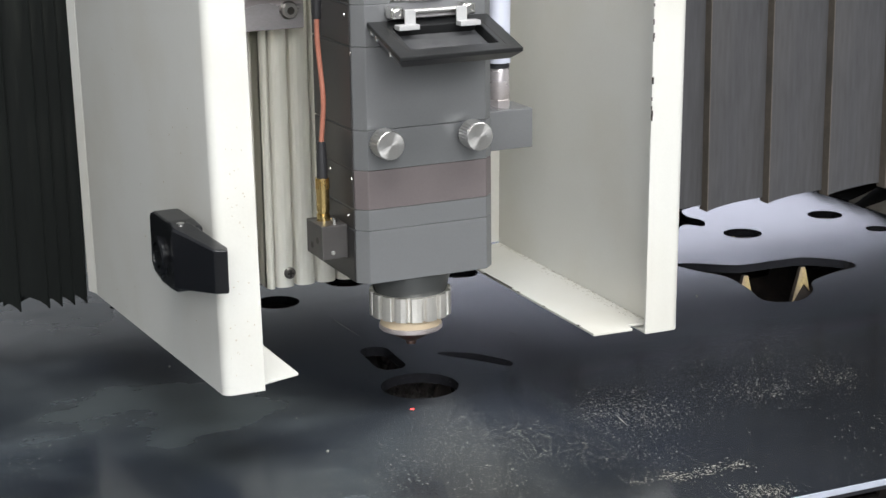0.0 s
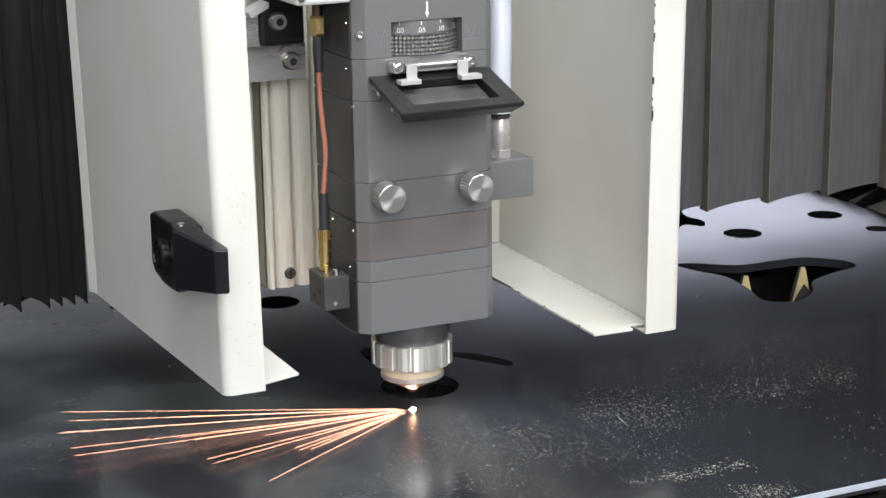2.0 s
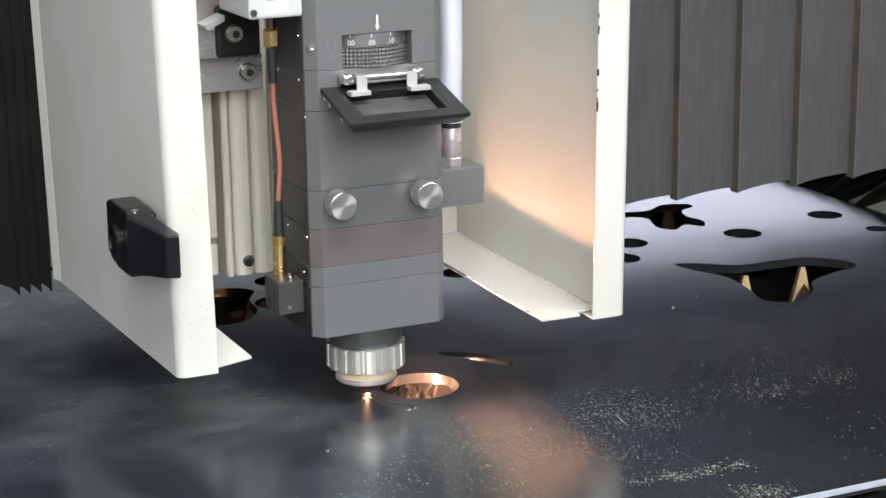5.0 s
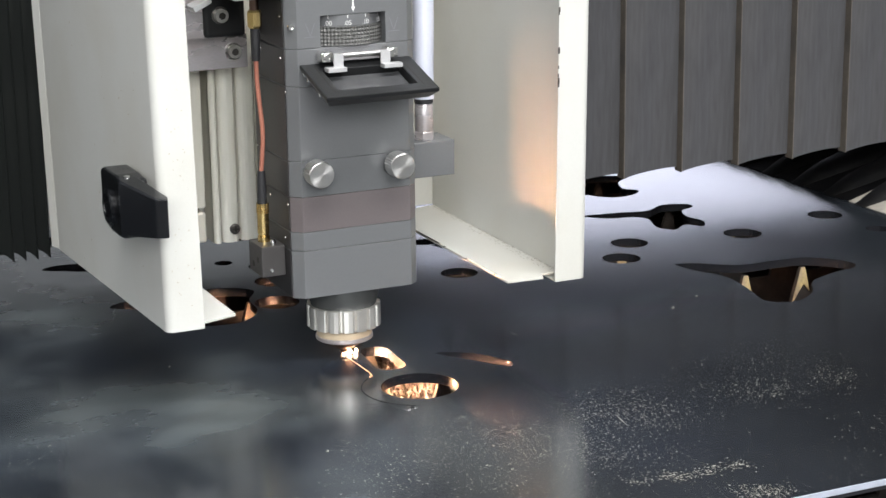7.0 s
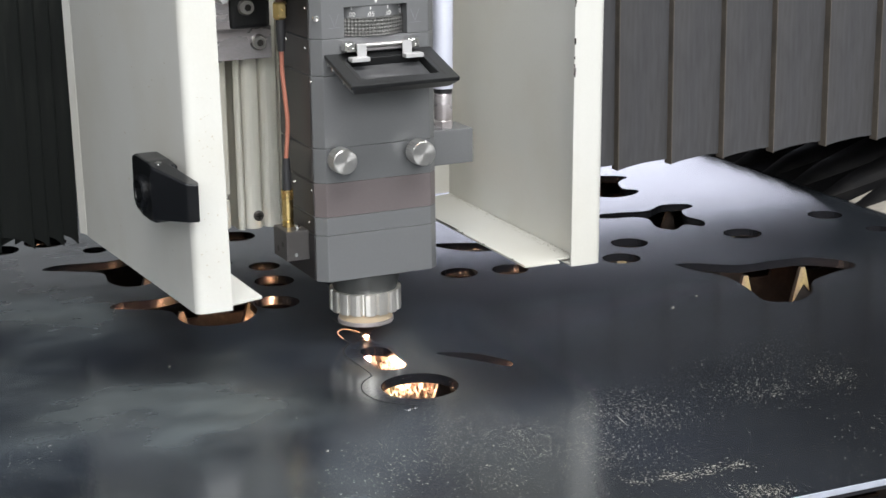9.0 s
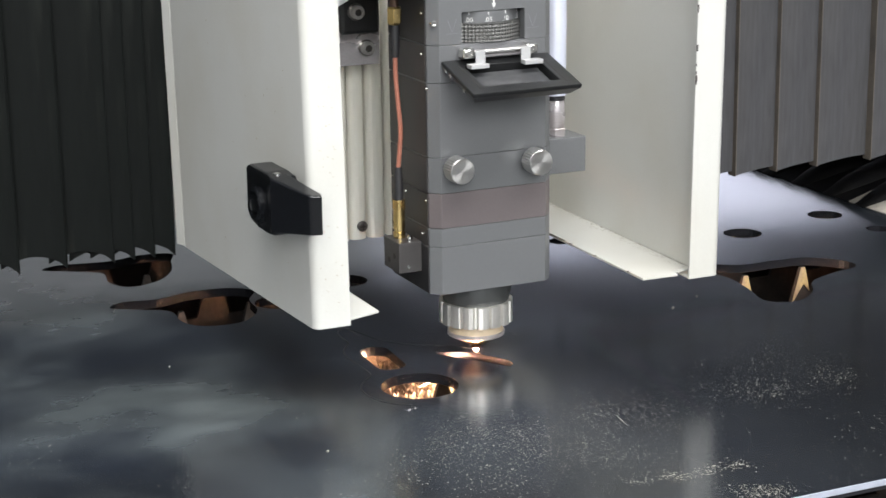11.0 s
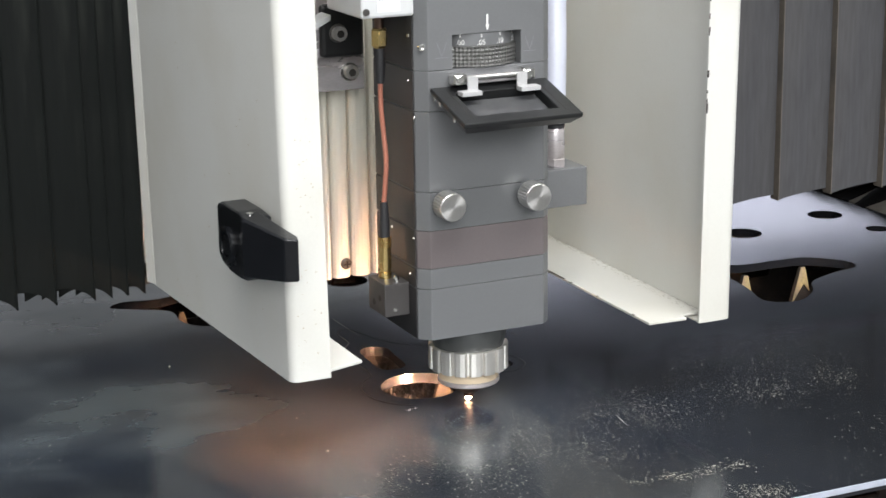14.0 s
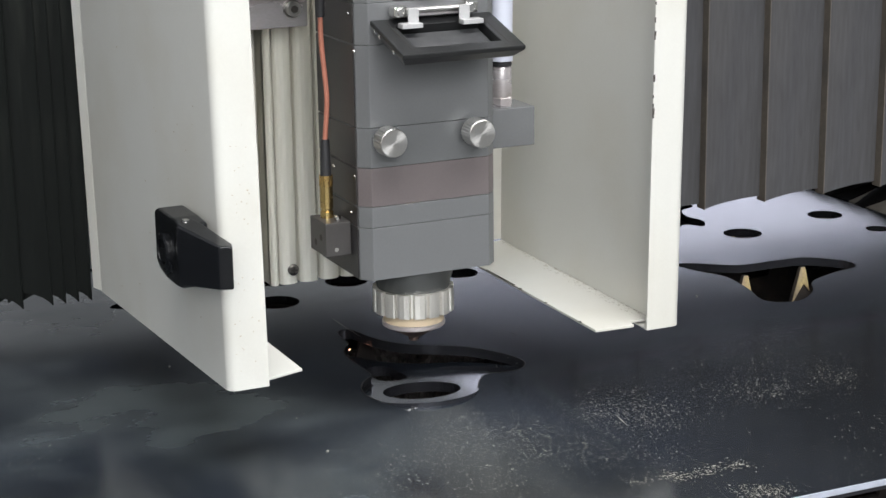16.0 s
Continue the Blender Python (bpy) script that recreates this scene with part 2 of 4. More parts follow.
M["flake"] = material("loose_scale", (0.22, 0.212, 0.178), 0.6, 0, 0.4, 120, 40, 0)
M["spatter"] = material("grey_spatter", (0.34, 0.34, 0.33), 0.4, 0.3, 0.3, 400, 60, 0.05)
M["sheared"] = material("sheared_steel", (0.52, 0.56, 0.66), 0.4, 0.4, 0.25, 300, 40, 0.05, stretch=(0.3, 1, 1))
M["bellows_pale"] = material("pale_worn_cloth", (0.26, 0.24, 0.205), 0.8, 0, 0.3, 150, 30, 0.1, (0.14, 0.13, 0.11), 0.8)
M["rust"] = material("rust", (0.40, 0.33, 0.22), 0.8)
M["knurl"] = material("dark_knurled_steel", (0.115, 0.115, 0.11), 0.42, 0.6, 0.15, 900, 60, 0.02)
M["clip"] = material("satin_nickel", (0.50, 0.50, 0.50), 0.4, 0.25, 0.05, 900, 60, 0.01)
M["slag_heap"] = material("slag_heap", (0.034, 0.030, 0.028), 0.75, 0.1, 0.6, 300, 45, 0.1, (0.11, 0.098, 0.090), 0.9)
M["grime"] = material("grime", (0.40, 0.385, 0.33), 0.8, 0, 0.3, 300, 60, 0)
M["bed"] = material("sooty_bed", (0.03, 0.024, 0.020), 0.8, 0, 0.4, 120, 8, 0.1)
M["chip"] = material("bare_chip", (0.03, 0.026, 0.022), 0.6, 0, 0.2, 500, 60, 0)
M["kerf_black"] = material("kerf_black", (0.010, 0.009, 0.009), 0.8, 0, 0.2, 500, 60, 0)
M["hall_wall"] = material("hall_wall_paint", (0.50, 0.51, 0.52), 0.8, 0, 0.06, 60, 1.5, 0.02)
M["hall_floor"] = material("hall_concrete", (0.20, 0.20, 0.19), 0.6, 0, 0.12, 90, 1.2, 0.03)
M["frame_paint"] = material("machine_frame_paint", (0.30, 0.31, 0.33), 0.5, 0, 0.05, 300, 4, 0.01)
M["ember"] = glowing("cooling_slag", (1.0, 0.30, 0.08), 2.6)
M["spark"] = glowing("white_hot", (1.0, 0.56, 0.34), 1600.0)
M["jet"] = glowing("molten_orange", (1.0, 0.53, 0.30), 4600.0)
M["splash"] = glowing("molten_steel", (1.0, 0.60, 0.36), 24.0)
M["spray"] = glowing("molten_spray", (1.0, 0.60, 0.34), 26.0)
# emission that stands for light from under the sheet in the kerf
M["kerf"] = glowing("hot_kerf", (1.0, 0.50, 0.26), 3.5)
M["aim"] = glowing("red_pointer", (1.0, 0.06, 0.05), 1.6)
M["streak"] = glowing("spark_orange", (1.0, 0.46, 0.29), 6.0)


# turned steel: the brush marks run round the knob's axis
TF = M["steel"].copy()
TF.name = "turned_steel"
tn = TF.node_tree
tg = tn.nodes.new("ShaderNodeTangent")
tg.direction_type, tg.axis = "RADIAL", "Y"
tb = tn.nodes["Principled BSDF"]
tb.inputs["Anisotropic"].default_value = 0.85
tn.links.new(tg.outputs[0], tb.inputs["Tangent"])
M["turned"] = TF


# ---------------------------------------------------------------- mesh helpers
def part(name, bm, mat, parent=None, label="", smooth=False):
    """Links a bmesh as one mesh object under a thing or a part."""
    me = bpy.data.meshes.new(name)
    if smooth:
        for f in bm.faces:
            f.smooth = True
    bm.to_mesh(me)
    bm.free()
    me.materials.append(M[mat] if isinstance(mat, str) else mat)
    if smooth:
        me.set_sharp_from_angle(angle=radians(35))
    ob = new(name, me)
    if parent is not None:
        ob.parent = parent
    if label:
        ob["label"] = label
    return ob


def thing(name, label, category, group="", kind=""):
    return tagged(new(name), label, category, group, kind)


def soften(bm, width, segs=2):
    es = [e for e in bm.edges if len(e.link_faces) == 2 and e.calc_face_angle(0) > 0.5]
    if width:
        bmesh.ops.bevel(bm, geom=es, offset=width * U, segments=segs, profile=0.5, affect="EDGES", clamp_overlap=True)
    return bm


def box(x0, x1, y0, y1, z0, z1, r=0.3, bm=None):
    b = bmesh.new()
    bmesh.ops.create_cube(b, size=1)
    for v in b.verts:
        v.co = Vector(((x0 + x1) / 2 + v.co.x * (x1 - x0), (y0 + y1) / 2 + v.co.y * (y1 - y0), (z0 + z1) / 2 + v.co.z * (z1 - z0))) * U
    soften(b, r)
    return join(bm, b)


def join(bm, b):
    if bm is None:
        return b
    me = bpy.data.meshes.new("tmp")
    b.to_mesh(me)
    b.free()
    bm.from_mesh(me)
    bpy.data.meshes.remove(me)
    return bm


def prism(pts, a0, a1, axis="z", r=0.0, bm=None):
    """A polygon of (u, v) drawn out along an axis: z -> (u, v) = (x, y); y -> (x, z); x -> (y, z)."""
    b = bmesh.new()

    def at(u, v, w):
        return Vector({"z": (u, v, w), "y": (u, w, v), "x": (w, u, v)}[axis]) * U
    lo = [b.verts.new(at(u, v, a0)) for u, v in pts]
    hi = [b.verts.new(at(u, v, a1)) for u, v in pts]
    b.faces.new(lo)
    b.faces.new(hi)
    for i in range(len(pts)):
        j = (i + 1) % len(pts)
        b.faces.new((lo[i], lo[j], hi[j], hi[i]))
    bmesh.ops.recalc_face_normals(b, faces=b.faces)
    soften(b, r)
    return join(bm, b)


def lathe(profile, cx, cy, segs=40, axis="z", cz=0.0, bm=None):
    """A closed solid of revolution; profile of (radius, height) from one end to the other."""
    b = bmesh.new()
    rings = []
    for rad, h in profile:
        ring = []
        for i in range(segs):
            a = 2 * math.pi * i / segs
            c, s = rad * math.cos(a), rad * math.sin(a)
            p = (cx + c, cy + s, h) if axis == "z" else ((cx + c, h, cz + s) if axis == "y" else (h, cy + c, cz + s))
            ring.append(b.verts.new(Vector(p) * U))
        rings.append(ring)
    for r0, r1 in zip(rings, rings[1:]):
        for i in range(segs):
            j = (i + 1) % segs
            b.faces.new((r0[i], r0[j], r1[j], r1[i]))
    b.faces.new(rings[0])
    b.faces.new(rings[-1])
    bmesh.ops.recalc_face_normals(b, faces=b.faces)
    return join(bm, b)


def gear(cx, cy, z0, z1, r0, r1, teeth, bm=None):
    """A fluted collar: flat lands with narrow grooves."""
    pts = []
    for i in range(teeth):
        for f, rad in ((0.0, r1 * 0.985), (0.06, r1), (0.36, r1 * 1.006), (0.66, r1), (0.72, r1 * 0.985), (0.80, r0), (0.92, r0)):
            a = 2 * math.pi * (i + f) / teeth
            pts.append((cx + rad * math.cos(a), cy + rad * math.sin(a)))
    return prism(pts, z0, z1, "z", 0, bm)


def tube(points, rad, segs=12):
    """A round bar along points, smoothed."""
    ps = [Vector(p) for p in points]
    fine = []
    for i in range(len(ps) - 1):
        p0, p1, p2, p3 = ps[max(i - 1, 0)], ps[i], ps[i + 1], ps[min(i + 2, len(ps) - 1)]
        for k in range(8):
            t = k / 8
            fine.append(0.5 * ((2 * p1) + (p2 - p0) * t + (2 * p0 - 5 * p1 + 4 * p2 - p3) * t * t + (3 * p1 - p0 - 3 * p2 + p3) * t ** 3))
    fine.append(ps[-1])
    b = bmesh.new()
    rings = []
    for i, p in enumerate(fine):
        d = (fine[min(i + 1, len(fine) - 1)] - fine[max(i - 1, 0)]).normalized()
        s = d.cross(Vector((0, 1, 0.01))).normalized()
        t = d.cross(s)
        rings.append([b.verts.new((p + rad * (math.cos(2 * math.pi * k / segs) * s + math.sin(2 * math.pi * k / segs) * t)) * U) for k in range(segs)])
    for r0, r1 in zip(rings, rings[1:]):
        for k in range(segs):
            b.faces.new((r0[k], r0[(k + 1) % segs], r1[(k + 1) % segs], r1[k]))
    b.faces.new(rings[0])
    b.faces.new(rings[-1])
    bmesh.ops.recalc_face_normals(b, faces=b.faces)
    return b


def smooth_loop(ctrl, per=6):
    """A closed rounded outline through a few corner points."""
    n, out = len(ctrl), []
    for i in range(n):
        p0, p1, p2, p3 = (Vector(ctrl[(i + k) % n]) for k in (-1, 0, 1, 2))
        for k in range(per):
            t = k / per
            out.append(tuple(0.5 * ((2 * p1) + (p2 - p0) * t + (2 * p0 - 5 * p1 + 4 * p2 - p3) * t * t + (3 * p1 - p0 - 3 * p2 + p3) * t ** 3)))
    return out


def circle(cx, cy, r, n=40):
    return [(cx + r * math.cos(2 * math.pi * i / n), cy + r * math.sin(2 * math.pi * i / n)) for i in range(n)]


def capsule(x0, y0, x1, y1, r, n=10):
    a = math.atan2(y1 - y0, x1 - x0)
    out = []
    for (cx, cy, s) in ((x1, y1, a - math.pi / 2), (x0, y0, a + math.pi / 2)):
        out += [(cx + r * math.cos(s + math.pi * i / n), cy + r * math.sin(s + math.pi * i / n)) for i in range(n + 1)]
    return out


def pierced_sheet(loops, z0, z1):
    """A flat sheet: the first loop is its outline, the others are holes through it."""
    verts, edges = [], []
    for lp in loops:
        k = len(verts)
        verts += [Vector(p) for p in lp]
        edges += [(k + i, k + (i + 1) % len(lp)) for i in range(len(lp))]
    vs, es, fs, _, _, _ = geometry.delaunay_2d_cdt(verts, edges, [], 0, 1e-6)

    def inside(p, lp):
        c, n = False, len(lp)
        for i in range(n):
            (xa, ya), (xb, yb) = lp[i], lp[(i + 1) % n]
            if (ya > p[1]) != (yb > p[1]) and p[0] < (xb - xa) * (p[1] - ya) / (yb - ya) + xa:
                c = not c
        return c
    bm = bmesh.new()
    top = [bm.verts.new(Vector((v.x, v.y, z1)) * U) for v in vs]
    low = [bm.verts.new(Vector((v.x, v.y, z0)) * U) for v in vs]
    used = {}
    for f in fs:
        c = sum((vs[i] for i in f), Vector((0, 0))) / len(f)
        if not inside(c, loops[0]) or any(inside(c, lp) for lp in loops[1:]):
            continue
        bm.faces.new([top[i] for i in f])
        bm.faces.new([low[i] for i in reversed(f)])
        for i in range(len(f)):
            a, b = f[i], f[(i + 1) % len(f)]
            used[(a, b)] = 1
    for (a, b) in used:
        if (b, a) not in used:
            bm.faces.new((top[b], top[a], low[a], low[b])).material_index = 1
    for v in [v for v in bm.verts if not v.link_faces]:
        bm.verts.remove(v)
    bmesh.ops.recalc_face_normals(bm, faces=bm.faces)
    return bm


# ---------------------------------------------------------------- hall
def hall():
    def slab(name, x0, x1, y0, y1, z0, z1, mat, label, cat):
        tagged(part(name, box(x0, x1, y0, y1, z0, z1, 0), mat), label, cat, "", "structure")
    slab("floor", -6000, 6000, -6000, 6000, -1000, -900, "hall_floor", "grey concrete workshop floor", "floor")
    slab("wall_south", -6000, 6000, -6100, -6000, -900, 4200, "hall_wall", "pale grey painted workshop wall", "wall")
    slab("wall_north", -6000, 6000, 5000, 5100, -900, 4200, "hall_wall", "pale grey painted workshop wall", "wall")
    slab("wall_west", -6100, -6000, -6000, 5100, -900, 4200, "hall_wall", "pale grey painted workshop wall", "wall")
    slab("wall_east", 6000, 6100, -6000, 5100, -900, 4200, "hall_wall", "pale grey painted workshop wall", "wall")
    slab("ceiling", -6100, 6100, -6100, 5100, 4200, 4300, "hall_wall", "pale workshop ceiling", "ceiling")


hall()

# ---------------------------------------------------------------- the sheet on the cutting bed
RING = (20.3, 35.0)


def part_outline(grow=0.0, rounds=2):
    """The piece being cut: a round eye with a long horn and a side lobe."""
    cx, cy = RING
    pts = [(cx + (34.0 + grow) * math.cos(radians(a)), cy + (34.0 + grow) * math.sin(radians(a))) for a in range(-20, -241, -10)]
    rest = [(3.2 - grow, 84), (2.6 - grow, 103), (4 - grow, 114), (9 - grow, 123), (14.5 - grow, 129), (14.2 - grow, 142), (15.5 - grow, 153), (20, 158 + grow),
            (26 + grow, 155), (28.5 + grow, 143), (33 + grow, 127), (42 + grow, 113 + grow), (52, 105 + grow), (64, 98 + grow), (76, 89 + grow), (86 + grow, 76), (92 + grow, 63),
            (95.5 + grow, 52), (94 + grow, 43), (88, 36.5 - grow), (80, 34 - grow), (70, 36 - grow), (62 + grow, 36 - grow), (57.5 + grow, 31)]
    pts += rest
    for _ in range(rounds):                     # round the corners off
        pts = [q for a, b in zip(pts, pts[1:] + pts[:1]) for q in ((a[0] * 0.75 + b[0] * 0.25, a[1] * 0.75 + b[1] * 0.25), (a[0] * 0.25 + b[0] * 0.75, a[1] * 0.25 + b[1] * 0.75))]
    return pts


def inner_cuts():
    slot_a = capsule(22, 107, 20, 78, 9.2)
    slot_b = smooth_loop([(54, 86), (63, 84), (75, 75), (84, 61), (88, 50), (84, 43), (79, 48), (70, 62), (61, 74)], 5)
    return [circle(*RING, 22.8, 56), slot_a, slot_b]


def steel_sheet():
    loops = [[(-900, -202), (720, -202), (720, 900), (-900, 900)], part_outline(0.08)]
    for cx, cy, r in ((383.5, 246, 14.5), (266, 226, 14), (293, 261, 14), (473, 265, 13.6), (4.6, 235.5, 15.2), (21, 286.5, 14), (27.8, 326.5, 11.5),
                      (145, 245, 13.3), (181, 236.5, 13), (66, 263, 15), (-98, 468.5, 16), (-134, 460, 14), (-70, 428, 9), (37, 418, 15), (4, 348, 6.5),
                      (158, 335, 9), (250, 290, 9), (482, 210, 9), (120, 470, 16), (170, 520, 16), (-230, 420, 15), (-210, 350, 14), (260, 620, 16), (60, 560, 16)):
        loops.append(circle(cx, cy, r, 32))
    loops.append(smooth_loop([(291, 193), (306, 190), (330, 172), (362, 170), (386, 166), (404, 146), (402, 130), (378, 124), (352, 112), (338, 92), (316, 78), (297, 88), (303, 118), (306, 150), (296, 172)], 5))
    loops.append(smooth_loop([(-100, 274), (-88, 284), (-66, 280), (-40, 287), (-14, 284), (0, 270), (-10, 250), (-14, 222), (-32, 203), (-56, 206), (-66, 222), (-66, 248), (-84, 262)], 5))
    loops.append(smooth_loop([(-119, 390), (-104, 398), (-70, 392), (-44, 398), (-22, 392), (-28, 372), (-36, 345), (-52, 324), (-74, 318), (-84, 336), (-82, 362), (-102, 378)], 5))
    loops.append(smooth_loop([(404, 456), (387, 440), (379, 418), (387, 407), (375, 395), (355, 394), (341, 411), (330, 430), (348, 464), (380, 471)], 5))
    loops.append(smooth_loop([(303, 350), (316, 334), (336, 328), (343, 316), (336, 293), (344, 279), (359, 289), (369, 278), (378, 293), (375, 311), (381, 329), (396, 336), (396, 347), (377, 353), (357, 342), (331, 347)], 5))
    loops.append(smooth_loop([(160, 326), (186, 318), (206, 300), (200, 288), (180, 292), (166, 308)], 5))
    ob = part("steel_sheet", pierced_sheet(loops, -6, 0), "plate")
    ob.data.materials.append(M["cut_face"])
    tagged(ob, "dark mill-scaled steel sheet with cut holes on the slat bed", "metal sheet")
    rim = box(-900, 720, -202.8, -202.1, -3.6, -0.3, 0.2)
    part("sheared_edge", rim, "sheared", ob, "bright sheared front edge")
    return ob


sheet = steel_sheet()


def scale_flakes():
    """Pale flakes of loosened scale lie on the sheet in drifts: place, spread along and across, number."""
    rng = random.Random(21)
    bm = bmesh.new()
    ca, sa = math.cos(radians(-24.6)), math.sin(radians(-24.6))

    def flake(x, y, size=1.0):
        r = size * (0.12 + 0.34 * rng.random() ** 2.6)
        a0, n = rng.uniform(0, 6.28), rng.choice((3, 4, 4, 5))
        ring = []
        for i in range(n):
            a = a0 + 6.283 * i / n
            q = r * rng.uniform(0.6, 1.2)
            px, py = q * math.cos(a) * 1.35, q * math.sin(a)
            ring.append(Vector((x + px * ca - py * sa, y + px * sa + py * ca, rng.uniform(0.03, 0.16))) * U)
        up = [bm.verts.new(p) for p in ring]
        lo = [bm.verts.new((p.x, p.y, 0.00001)) for p in ring]
        bm.faces.new(up)
        for i in range(n):
            bm.faces.new((up[i], lo[i], lo[(i + 1) % n], up[(i + 1) % n]))
    for cx, cy, along, across, count in CLUSTERS:
        for _ in range(int(count * 2.8)):
            p, q = rng.gauss(0, along * 0.8), rng.gauss(0, across * 0.72)
            x, y = cx + p * ca - q * sa, cy + p * sa + q * ca
            if -200 < y < 140:
                flake(x, y)
    for x0, x1, yy, count in ((52, 80, -150, 60), (76, 122, -154, 120)):
        for _ in range(count * 2):
            flake(rng.uniform(x0, x1), yy + rng.gauss(0, 4), 1.3)
    for _ in range(420):
        flake(rng.uniform(-260, 330), rng.uniform(-195, 60))
    ob = part("scale_flake", bm, "flake", sheet, "pale flakes of loosened scale")
    tagged(ob, kind="stuff")


CLUSTERS = [(105, -59, 28, 26, 330), (33, -68, 21, 26, 380), (56, -103, 24, 21, 200), (107, -189, 11, 7, 150), (191, -60, 19, 18, 110), (243, -64, 11, 16, 50), (-47, -78, 23, 33, 130), (-7, -61, 12, 35, 130), (232, -23, 40, 22, 45), (-221, 10, 15, 29, 22), (-155, -45, 17, 9, 10), (208, -142, 18, 37, 25), (1, -119, 17, 19, 110)]
scale_flakes()

# shallow scratches and a few specks
for x0, y0, x1, y1, w in ((97.4, -58.5, 94.2, -80.1, 0.35), (23.9, 188.9, 25.3, 136, 0.25), (114, 103.6, 115, 95, 0.3)):
    d = math.hypot(x1 - x0, y1 - y0)
    ob = part("scratch", prism([(0, 0), (d * 0.4, w), (d, 0), (d * 0.5, -w)], 0.01, 0.06, "z"), "flake", sheet, "thin bright scratch")
    ob.location, ob.rotation_euler.z = (x0 * U, y0 * U, 0), math.atan2(y1 - y0, x1 - x0)
for x, y, r in ((-66.7, -39.8, 0.8), (-63.7, 15.1, 0.5), (233.7, 102.1, 1.1), (-100.7, 135, 0.6), (262, 118, 0.9)):
    ob = part("speck", lathe([(r, 0.02), (r * 0.7, 0.5), (r * 0.2, 0.8)], 0, 0, 9), "flake", sheet, "pale speck of scale")
    ob.location = (x * U, y * U, 0)

cut_part = part("cut_piece", pierced_sheet([part_outline(0.0)] + inner_cuts(), -6, 0), "plate")
cut_part.data.materials.append(M["cut_face"])
tagged(cut_part, "dark steel piece with a round eye, cut free in the sheet", "cut part")


def slat_bed():
    bed = thing("slat_bed", "sooty cutting bed of serrated steel slats under the sheet", "cutting bed")
    part("tray", box(-900, 516, -196, 900, -170, -150, 1), "bed", bed)
    part("base_frame", box(-880, 580, -190, 880, -900, -170.5, 4), "frame_paint", bed, "grey painted machine base")
    part("side_rail", box(-1000, -930, -260, 1050, -900, -30, 4), "frame_paint", bed, "grey painted rail base")
    part("side_rail", box(735, 805, -260, 1050, -900, -30, 4), "frame_paint", bed, "grey painted rail base")
    part("front_beam", box(-900, 600, -214, -204, -150, -22, 1), "bed", bed, "dark painted front beam")
    # unseen walls added to keep hall light from showing through the holes
    part("back_beam", box(-900, 600, 890, 900, -150, -6.5, 1), "bed", bed)
    part("end_beam", box(-900, -890, -200, 888, -150, -6.5, 1), "bed", bed)
    part("end_beam", box(590, 600, -200, 888, -150, -6.5, 1), "bed", bed)
    pitch, h = 49, 38
    pts = [(-880, -120)]
    x = -880
    tips = []
    while x < 560:
        pts += [(x + 12, -6.4 - h), (x + pitch / 2 - 1.5, -7.4), (x + pitch / 2 + 1.5, -7.4), (x + pitch - 12, -6.4 - h)]
        tips.append(x + pitch / 2)
        x += pitch
    pts.append((x, -120))
    me = tip = None
    for k in range(11):
        y = -133 + 100 * k
        shift = 334 - min(tips, key=lambda q: abs(q - 334))
        if me is None:
            ob = part("slat", prism(pts, 0, 3, "y"), "slat", bed)
            me = ob.data
            tip = prism([(-8.5, -33), (-1.8, -7.2), (1.8, -7.2), (6.5, -26), (1, -20)], -0.8, 0, "y", 0.3)
            tip_ob = part("slag_crust", tip, "slag", ob, "pale yellow slag on the tooth")
            tip_me = tip_ob.data
            dull_me = tip_me.copy()
            dull_me.materials[0] = M["dark_crust"]
            tip_ob.location.x = (tips[0]) * U
        else:
            ob = new("slat", me)
            ob.parent = bed
        ob.location = ((shift + 5.0 * ((k * 7) % 3 if k != 3 else 0)) * U, y * U, 0)
        for q in tips:
            if k in (3, 4) and 230 < q < 430 or k in (3, 4, 5) and -110 < q < 0:
                c = new("slag_crust", tip_me if q > 100 else dull_me)
                c.parent = ob
                c.location.x = q * U


slat_bed()

# slag that has fallen through, under the piece being cut
bm = bmesh.new()
N = 120
grid = [[bm.verts.new(Vector((-60 + 190 * i / N, -10 + 225 * j / N, -34 + 6 * noise.noise((i * 0.13, j * 0.13, 1.7)) + 4.5 * noise.noise((i * 0.55, j * 0.55, 4.1)) + 2.5 * noise.noise((i * 1.3, j * 1.3, 8.3)))) * U) for j in range(N + 1)] for i in range(N + 1)]
for i in range(N):
    for j in range(N):
        bm.faces.new((grid[i][j], grid[i + 1][j], grid[i + 1][j + 1], grid[i][j + 1]))
tagged(part("slag_heap", bm, "slag_heap"), "dark crumbly slag lying under the sheet", "slag", kind="stuff")

# ---------------------------------------------------------------- carriage cover: two folded side panels, rail and back plate
CAR = thing("carriage_cover", "cream painted open sheet-metal cover round the cutting head", "machine cover")


